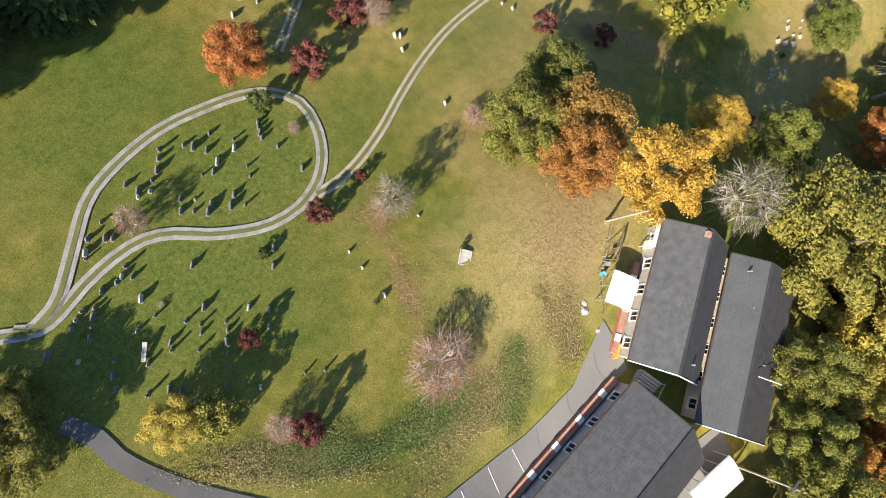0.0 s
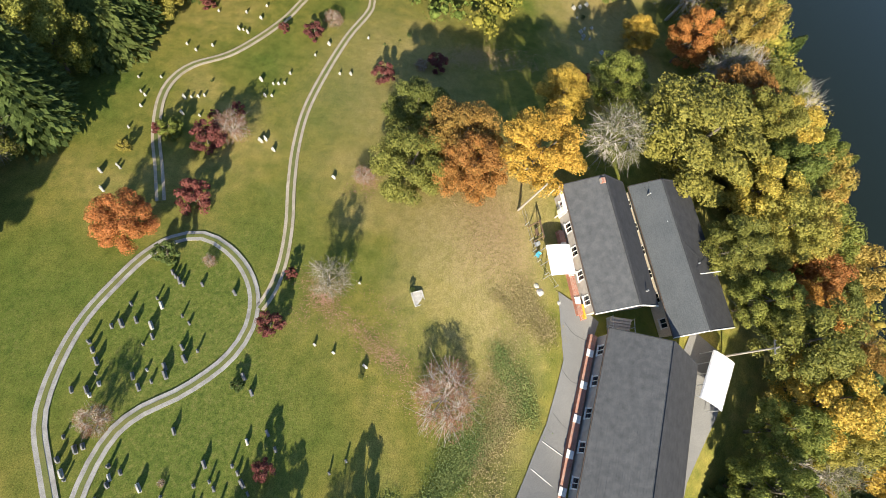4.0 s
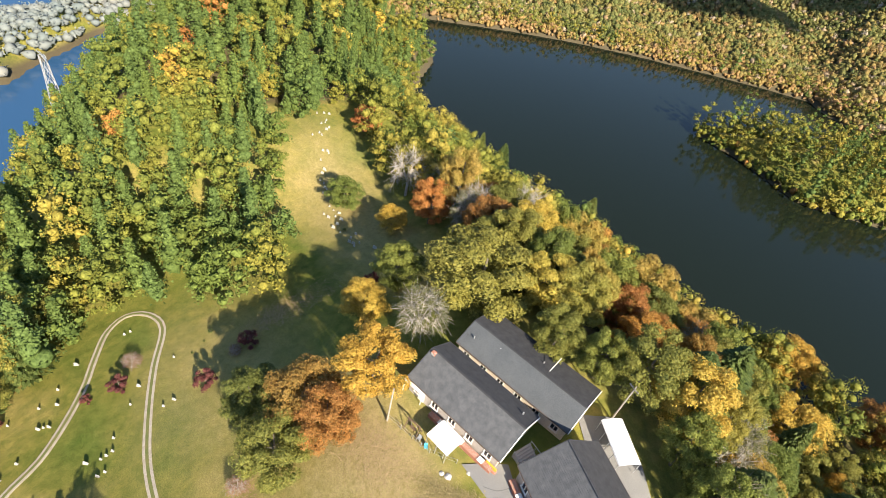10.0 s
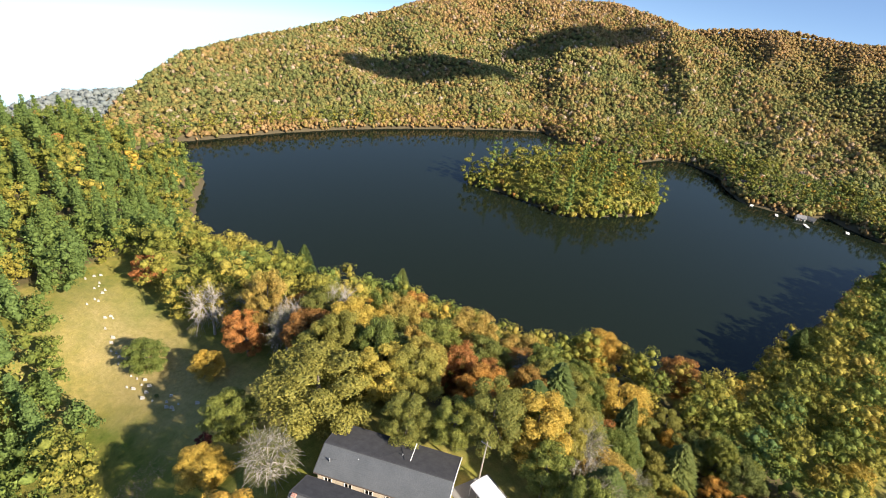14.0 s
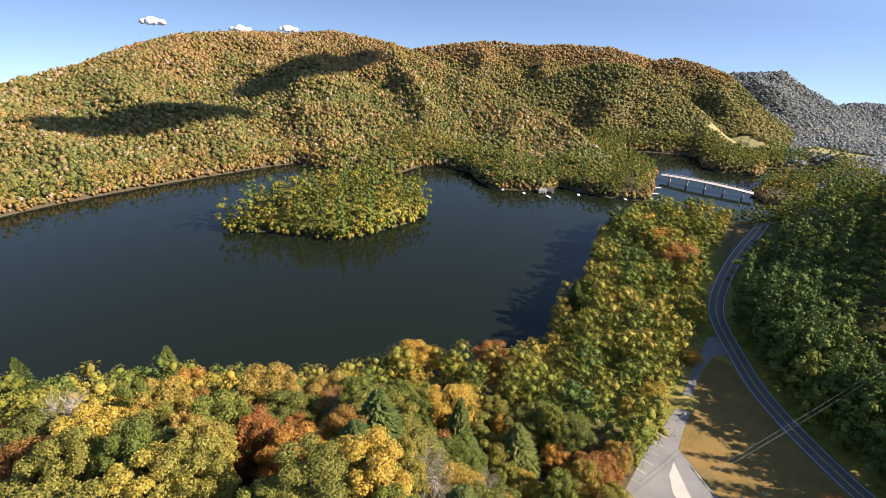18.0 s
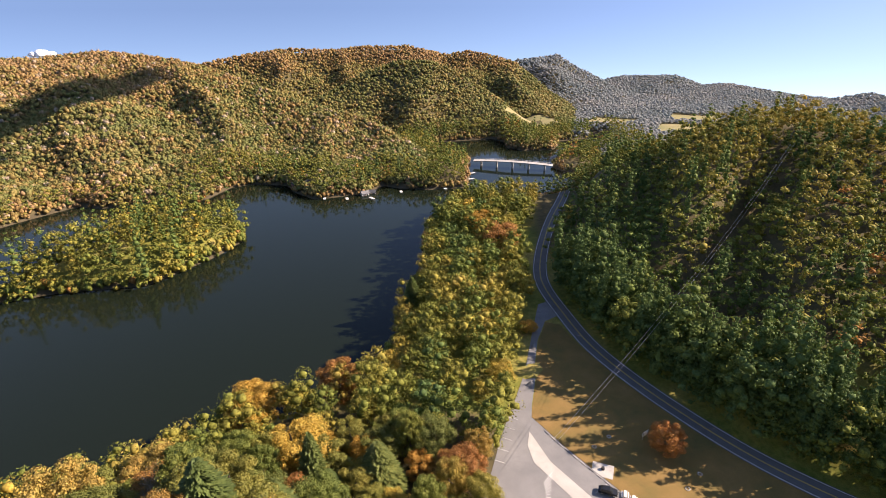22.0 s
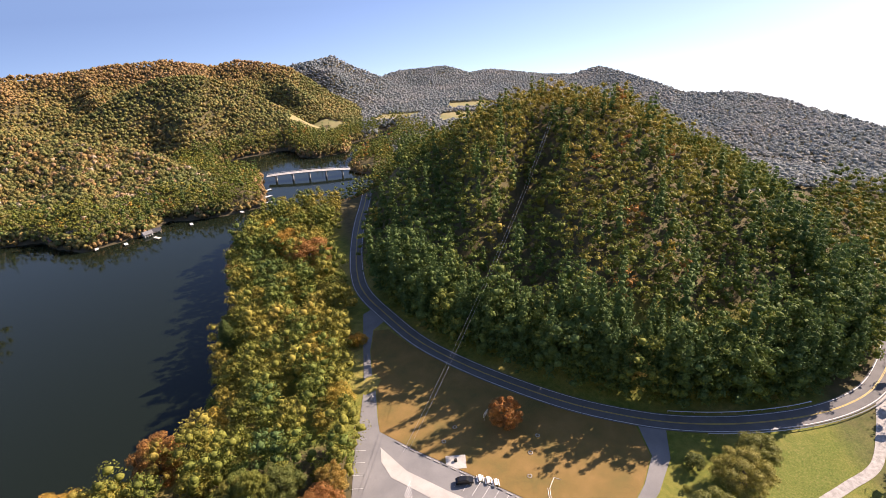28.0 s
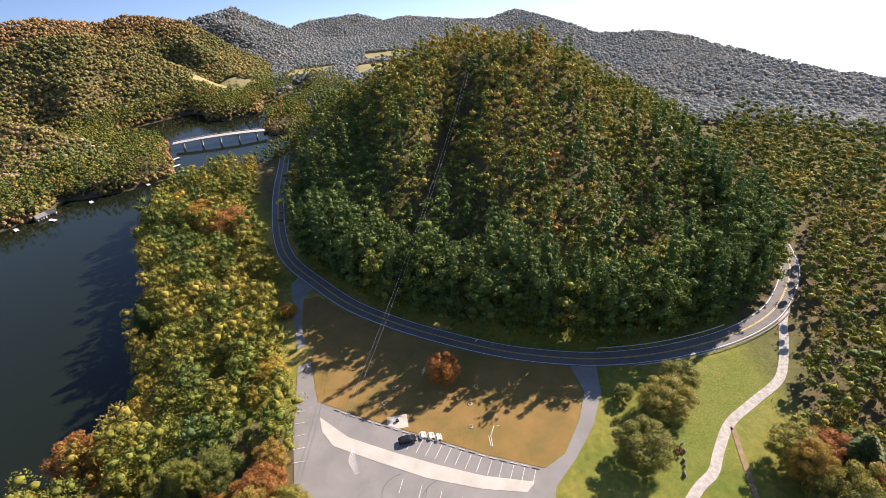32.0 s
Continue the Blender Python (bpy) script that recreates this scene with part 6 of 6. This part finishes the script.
def car_thing(x, y, turn):
    c = thing("car", pose(x, y, ground_at(x, y) + 0.12, 0, 0, turn), "dark estate car parked on the lot", "car")
    prof = [(-2.2, 0.35), (-2.2, 0.85), (-1.95, 0.98), (-1.7, 1.05), (-1.35, 1.5), (0.45, 1.55), (1.1, 1.02), (2.05, 0.88), (2.22, 0.7), (2.22, 0.35)]
    bm = bmesh.new()
    l = [bm.verts.new((px, -0.86 if pz < 1.1 else -0.68, pz)) for px, pz in prof]
    r = [bm.verts.new((px, 0.86 if pz < 1.1 else 0.68, pz)) for px, pz in prof]
    bm.faces.new(l[::-1])
    bm.faces.new(r)
    for k in range(len(prof)):
        j = (k + 1) % len(prof)
        bm.faces.new((l[k], l[j], r[j], r[k]))
    bmesh.ops.bevel(bm, geom=bm.edges[:], offset=0.05, segments=2, affect="EDGES")
    me = bpy.data.meshes.new("body")
    bm.to_mesh(me)
    bm.free()
    me.materials.append(paint_dark)
    part("body", me, c)
    part("windscreen", mesh_of("windscreen", [(0.55, -0.6, 1.5), (0.55, 0.6, 1.5), (1.08, 0.72, 1.08), (1.08, -0.72, 1.08)], [(0, 1, 2, 3)], glass_dark), c)
    for s in (-1, 1):
        part("side_window", box_mesh("side_window", -1.1, 0.4, s * 0.79 - 0.02, s * 0.79 + 0.02, 1.08, 1.42, glass_dark), c)
        part("headlight", box_mesh("headlight", 2.16, 2.25, s * 0.6 - 0.15, s * 0.6 + 0.15, 0.62, 0.76, white_trim, 0.02), c)
        for wx in (-1.35, 1.4):
            v, f = [], []
            limb(v, f, (wx, s * 0.66, 0.33), (wx, s * 0.9, 0.33), 0.33, 0.33, 14)
            f += [tuple(range(13, -1, -1)), tuple(range(14, 28))]
            wheel = part("wheel", mesh_of("wheel", v, f, rubber), c)
            v, f = [], []
            limb(v, f, (wx, s * 0.88, 0.33), (wx, s * 0.92, 0.33), 0.2, 0.18, 10)
            f += [tuple(range(9, -1, -1)), tuple(range(10, 20))]
            part("rim", mesh_of("rim", v, f, steel), wheel)
    return c


car_thing(55.2, 86.6, -28)


def picnic_table(x, y, turn):
    t = thing("picnic_table", pose(x, y, ground_at(x, y), 0, 0, turn), "white-painted wooden picnic table with benches", "table", "picnic tables by the lot")
    for k in range(4):
        part("board", box_mesh("board", -0.95, 0.95, -0.4 + 0.2 * k, -0.22 + 0.2 * k, 0.72, 0.77, white_trim, 0.008), t)
    for s in (-1, 1):
        part("bench_seat", box_mesh("bench_seat", -0.95, 0.95, s * 0.72 - 0.14, s * 0.72 + 0.14, 0.42, 0.46, white_trim, 0.008), t)
        part("crossbeam", box_mesh("crossbeam", s * 0.65 - 0.04, s * 0.65 + 0.04, -0.8, 0.8, 0.36, 0.42, grey_wood), t)
        for q in (-1, 1):
            v, f = [], []
            limb(v, f, (s * 0.65, q * 0.62, -0.02), (s * 0.65, q * 0.22, 0.73), 0.05, 0.05, 4)
            part("leg", mesh_of("leg", v, f, grey_wood), t)
    return t


table = picnic_table(58.9, 85.2, 62)
for x, y in ((60.2, 83.6), (61.3, 82.0)):
    copy_thing(table, pose(x, y, ground_at(x, y), 0, 0, 62))

pad = thing("concrete_pad", pose(57.0, 93.2, ground_at(57, 93.2), 0, 0, -30), "square pale concrete pad with a round grill", "pad")
part("slab", box_mesh("slab", -2.6, 2.6, -2.2, 2.2, -0.2, 0.09, concrete_pale, 0.02), pad)
v, f = [], []
limb(v, f, (0, 0.3, 0.05), (0, 0.3, 0.7), 0.45, 0.4, 12)
f += [tuple(range(12, 24))]
part("grill", mesh_of("grill", v, f, rubber), pad, "dark round grill")

board = thing("sign_board", pose(72.6, 101.4, ground_at(72.6, 101.4), 0, 0, 25), "white sign board on two posts in the meadow", "sign")
part("panel", box_mesh("panel", -1.2, 1.2, -0.06, 0.06, 1.0, 2.4, white_trim, 0.02), board)
for x in (-1.0, 1.0):
    part("post", box_mesh("post", x - 0.07, x + 0.07, -0.15, -0.06, -0.3, 2.5, grey_wood), board)

pipes = thing("white_pipes", pose(71.5, 73.0, ground_at(71.5, 73.0), 0, 0, 42), "white pipes laid out bent on the meadow", "pipes")
for p, q in (((-3.2, 0, 0.08), (0, 0.7, 0.08)), ((0, 0.7, 0.08), (3.4, 0, 0.08)), ((-3.0, 0.5, 0.08), (0, 1.2, 0.08)), ((3.4, 0, 0.08), (3.2, -1.6, 0.08))):
    v, f = [], []
    limb(v, f, p, q, 0.07, 0.07, 5)
    part("pipe", mesh_of("pipe", v, f, white_trim), pipes)


def ring(x, y):
    r = thing("stone_ring", pose(x, y, ground_at(x, y)), "small ring of pale stones in the meadow", "fire ring", "stone rings in the meadow")
    for k in range(9):
        a = k * 2 * math.pi / 9
        part("stone", box_mesh("stone", math.cos(a) * 0.5 - 0.13, math.cos(a) * 0.5 + 0.13, math.sin(a) * 0.5 - 0.12, math.sin(a) * 0.5 + 0.12, -0.1, 0.2, stone_pale, 0.04), r)
    return r


one = ring(58.2, 100.8)
for x, y in ((63.5, 103.5), (74.5, 84.5), (69.5, 79.0), (80.0, 88.0)):
    copy_thing(one, pose(x, y, ground_at(x, y)))

rail_line = road_line[(road_line[:, 0] > 112) & (road_line[:, 0] < 200) & (road_line[:, 1] < 75)]
for side, lo, hi in ((-3.9, 116, 168), (3.9, 112, 150)):
    fence = thing("guard_rail", pose(0, 0, 0), "low steel guard rail along the road's curve", "guard rail", "guard rails along the road")
    d = np.gradient(rail_line, axis=0)
    d /= np.linalg.norm(d, axis=1)[:, None]
    q = rail_line + np.stack([-d[:, 1], d[:, 0]], 1) * side
    q = q[(q[:, 0] > lo) & (q[:, 0] < hi)][::3]
    z = height(q[:, 0], q[:, 1])
    part("rail", tube_mesh("rail", [(*q[a], z[a] + 0.62) for a in range(len(q))], 0.14, steel), fence)
    for a in range(len(q)):
        part("post", box_mesh("post", q[a][0] - 0.06, q[a][0] + 0.06, q[a][1] - 0.06, q[a][1] + 0.06, z[a] - 0.2, z[a] + 0.65, grey_wood), fence)

# ---- play things by the wing ----
for x, y, turn, mat, label in ((-29.6, 7.6, 30, steel, "small grey metal garden chair by the tent"), (-28.2, 8.0, 70, blue_paint, "small blue plastic chair by the tent")):
    c = thing("garden_chair", pose(x, y, ground_at(x, y), 0, 0, turn), label, "chair")
    part("seat", box_mesh("seat", -0.26, 0.26, -0.26, 0.26, 0.4, 0.45, mat, 0.02), c)
    part("backrest", box_mesh("backrest", -0.26, 0.26, 0.22, 0.27, 0.45, 0.95, mat, 0.02), c)
    for px in (-0.22, 0.22):
        for py in (-0.22, 0.22):
            part("leg", box_mesh("leg", px - 0.025, px + 0.025, py - 0.025, py + 0.025, -0.02, 0.4, mat), c)
swing = thing("swing_frame", pose(-31.2, 7.4, ground_at(-31.2, 7.4), 0, 0, 25), "dark wooden swing frame in the yard", "swing")
for x in (-1.1, 1.1):
    for y in (-0.7, 0.7):
        v, f = [], []
        limb(v, f, (x, y, -0.1), (x * 0.9, 0, 1.9), 0.07, 0.06, 5)
        part("leg", mesh_of("leg", v, f, dark_wood), swing)
part("beam", box_mesh("beam", -1.2, 1.2, -0.07, 0.07, 1.85, 2.0, dark_wood, 0.01), swing)
part("seat", box_mesh("seat", -0.5, 0.5, -0.22, 0.22, 0.5, 0.56, dark_wood, 0.01), swing)
for x in (-0.45, 0.45):
    part("chain", box_mesh("chain", x - 0.015, x + 0.015, -0.015, 0.015, 0.56, 1.86, steel), swing)
fence = thing("wire_fence", pose(0, 0, 0), "low wire fence along the yard's edge", "fence")
fl = smooth_line([(-34, 4.9), (-30, 6.8), (-27.4, 8.2), (-24.8, 11)], 1.6)
fz = height(fl[:, 0], fl[:, 1])
for k in range(len(fl)):
    part("post", box_mesh("post", fl[k][0] - 0.04, fl[k][0] + 0.04, fl[k][1] - 0.04, fl[k][1] + 0.04, fz[k] - 0.2, fz[k] + 1.1, steel), fence)
for h in (0.4, 1.05):
    part("wire", tube_mesh("wire", [(*fl[k], fz[k] + h) for k in range(len(fl))], 0.02, steel, 3), fence)
for x, y, s in ((-23.6, 9.2, 0.5), (-24.3, 8.6, 0.35), (-23.0, 12.0, 0.3)):
    rock = thing("rock", pose(x, y, ground_at(x, y), 0, 0, x * 40), "pale rough rock lying on the grass", "rock")
    bm = bmesh.new()
    bmesh.ops.create_icosphere(bm, subdivisions=2, radius=s)
    for q in bm.verts:
        q.co *= 1 + 0.35 * noise.noise(q.co * 2.5 / s + Vector((x, y, 0)))
        q.co.z *= 0.55
    me = bpy.data.meshes.new("stone")
    bm.to_mesh(me)
    bm.free()
    me.materials.append(stone_pale)
    part("stone", me, rock)

# ---- lattice pylon and wires ----
pylon = thing("pylon", pose(-178, -44, ground_at(-178, -44), 0, 0, 20), "tall grey steel lattice pylon above the trees", "pylon")
v, f = [], []
levels = [(0, 2.4), (6, 1.9), (12, 1.4), (17, 1.0), (21, 0.8), (25, 0.7)]
for (z0, w0), (z1, w1) in zip(levels[:-1], levels[1:]):
    c0, c1 = [(-w0, -w0), (w0, -w0), (w0, w0), (-w0, w0)], [(-w1, -w1), (w1, -w1), (w1, w1), (-w1, w1)]
    for k in range(4):
        limb(v, f, (*c0[k], z0), (*c1[k], z1), 0.14, 0.14, 4)
        limb(v, f, (*c0[k], z0), (*c1[(k + 1) % 4], z1), 0.08, 0.08, 3)
        limb(v, f, (*c0[(k + 1) % 4], z0), (*c1[k], z1), 0.08, 0.08, 3)
        limb(v, f, (*c1[k], z1), (*c1[(k + 1) % 4], z1), 0.08, 0.08, 3)
part("mast", mesh_of("mast", v, f, steel), pylon)
for z in (17, 21, 25):
    v, f = [], []
    for s in (-1, 1):
        limb(v, f, (0, 0, z), (s * 4.2, 0, z - 0.3), 0.12, 0.08, 4)
        limb(v, f, (0, 0, z + 1), (s * 4.2, 0, z - 0.2), 0.1, 0.06, 4)
    part("crossarm", mesh_of("crossarm", v, f, steel), pylon)


def wire(name, label, p, q, sag, mat=steel, r=0.03):
    pts = [Vector(p).lerp(Vector(q), k / 24) - Vector((0, 0, 4 * sag * (k / 24) * (1 - k / 24))) for k in range(25)]
    tagged(new(name, tube_mesh(name, pts, r, mat, 3)), label, "cable", "overhead cables")


for off in (0, 1.6):
    wire("power_cable", "thin grey overhead cable crossing the road", (44 + off, 96, 17), (176 + off, 190, 62), 5)
wire("power_cable", "thin cable from the pole to the rear wing", (-22.4, 36.3, 58.4), (-41, 20, 54.4), 0.5, rubber, 0.015)

# ---- clouds ----
cloud_white = plain("cloud_white", [(0.3, (0.78, 0.76, 0.76)), (0.7, (0.85, 0.84, 0.84))], 0.02, 1.0)


def cloud(label, puffs, plump=0.34):
    """A heap of rounded puffs, each a place and a radius."""
    at = Vector(puffs[0][:3])
    c = thing("cloud", Matrix.Translation(at), label, "cloud")
    bm = bmesh.new()
    for x, y, z, r in puffs:
        ball = bmesh.ops.create_icosphere(bm, subdivisions=3, radius=1.0)["verts"]
        for q in ball:
            n = 1 + 0.35 * noise.noise(q.co * 1.7 + Vector((x, y, z)) * 0.05) + 0.2 * noise.noise(q.co * 4.5 + Vector((y, x, z)) * 0.05)
            q.co = Vector((x, y, z)) - at + Vector((q.co.x * r, q.co.y * r, q.co.z * r * plump)) * n
    me = bpy.data.meshes.new("puff")
    bm.to_mesh(me)
    bm.free()
    me.materials.append(cloud_white)
    me.shade_smooth()
    part("puff", me, c)


SUNWARD = Vector((math.sin(radians(SUN_AZ)) * math.cos(radians(SUN_EL)), math.cos(radians(SUN_AZ)) * math.cos(radians(SUN_EL)), math.sin(radians(SUN_EL))))
for label, shade in (("long white cumulus cloud over the valley", [(-335, 320, 22, 22), (-310, 335, 22, 20), (-288, 353, 23, 24), (-265, 375, 23, 20), (-248, 403, 24, 18)]),
                     ("broad white cumulus cloud over the mountain", [(-262, 451, 31, 17), (-246, 473, 38, 22), (-228, 495, 46, 26), (-212, 519, 52, 28), (-186, 545, 58, 22)])):
    cloud(label, [(*(Vector((x, y, z)) + SUNWARD * 700), r) for x, y, z, r in shade])
for x, y, z, r in ((-922, 1053, 104, 20), (-853, 1108, 42, 15), (-705, 1207, 30, 14), (-611, 1257, 33, 13)):
    cloud("small white cloud low over the mountain's crest", [(x, y, z, r), (x + 1.1 * r, y + 0.6 * r, z - 2, r * 0.7), (x - 0.9 * r, y - 0.6 * r, z - 1, r * 0.6)], 0.62)

# ---- houses and docks on the far promontory ----
def cabin(x, y, turn, wall_mat, roof_mat, label):
    c = thing("cabin", pose(x, y, ground_at(x, y), 0, 0, turn), label, "house", "cabins on the promontory")
    part("wall", box_mesh("wall", -2.4, 2.4, -1.7, 1.7, -1.5, 2.3, wall_mat), c)
    for s in (-1, 1):
        v = [(-2.8, s * 2.1, 2.1), (2.8, s * 2.1, 2.1), (2.8, 0, 3.6), (-2.8, 0, 3.6)]
        v += [(px, py, pz + 0.15) for px, py, pz in v]
        part("roof", mesh_of("roof", v, BOX if s < 0 else [q[::-1] for q in BOX], roof_mat), c)
        for k in (-1.3, 1.3):
            part("window", box_mesh("window", k - 0.4, k + 0.4, s * 1.72 - 0.03, s * 1.72 + 0.03, 0.8, 1.7, glass_dark), c)
    part("door", box_mesh("door", -0.4, 0.4, -1.76, -1.7, 0, 1.9, dark_wood), c)
    return c


for x, y, turn, mat, roof in ((6, 342, 20, white_trim, stone_grey), (11, 345, -10, cream_wall, shingle_grey), (-40, 362, 30, red_brick, shingle_grey), (-30, 358, 10, white_trim, shingle_dark_shaded), (-68, 392, 0, white_trim, stone_grey), (-22, 352, -15, cream_wall, red_brick), (250, 130, 40, white_trim, stone_pale), (243, 78, 10, white_trim, stone_grey)):
    cabin(x, y, turn, mat, roof, "small lakeside house with a gabled roof")


def dock(x, y, turn, long):
    d = thing("dock", pose(x, y, 0, 0, 0, turn), "pale wooden boat dock at the lake's edge", "dock", "boat docks")
    for k in range(int(long / 0.5)):
        part("plank", box_mesh("plank", 0.5 * k, 0.5 * k + 0.46, -0.9, 0.9, 0.5, 0.6, white_trim), d)
    for px in (0.5, long - 0.5):
        for py in (-0.8, 0.8):
            part("pile", box_mesh("pile", px - 0.1, px + 0.1, py - 0.1, py + 0.1, -2, 0.9, grey_wood), d)
    return d


for x, y, turn, long in ((77, 350, 0, 6), (80, 362, 10, 5), (84, 376, 15, 5), (60, 346, -80, 4), (9, 335.5, -60, 5), (-6, 337, -80, 4), (-20, 341, -90, 5), (-74, 386, -60, 4), (30, 345, -85, 4)):
    dock(x, y, turn, long)
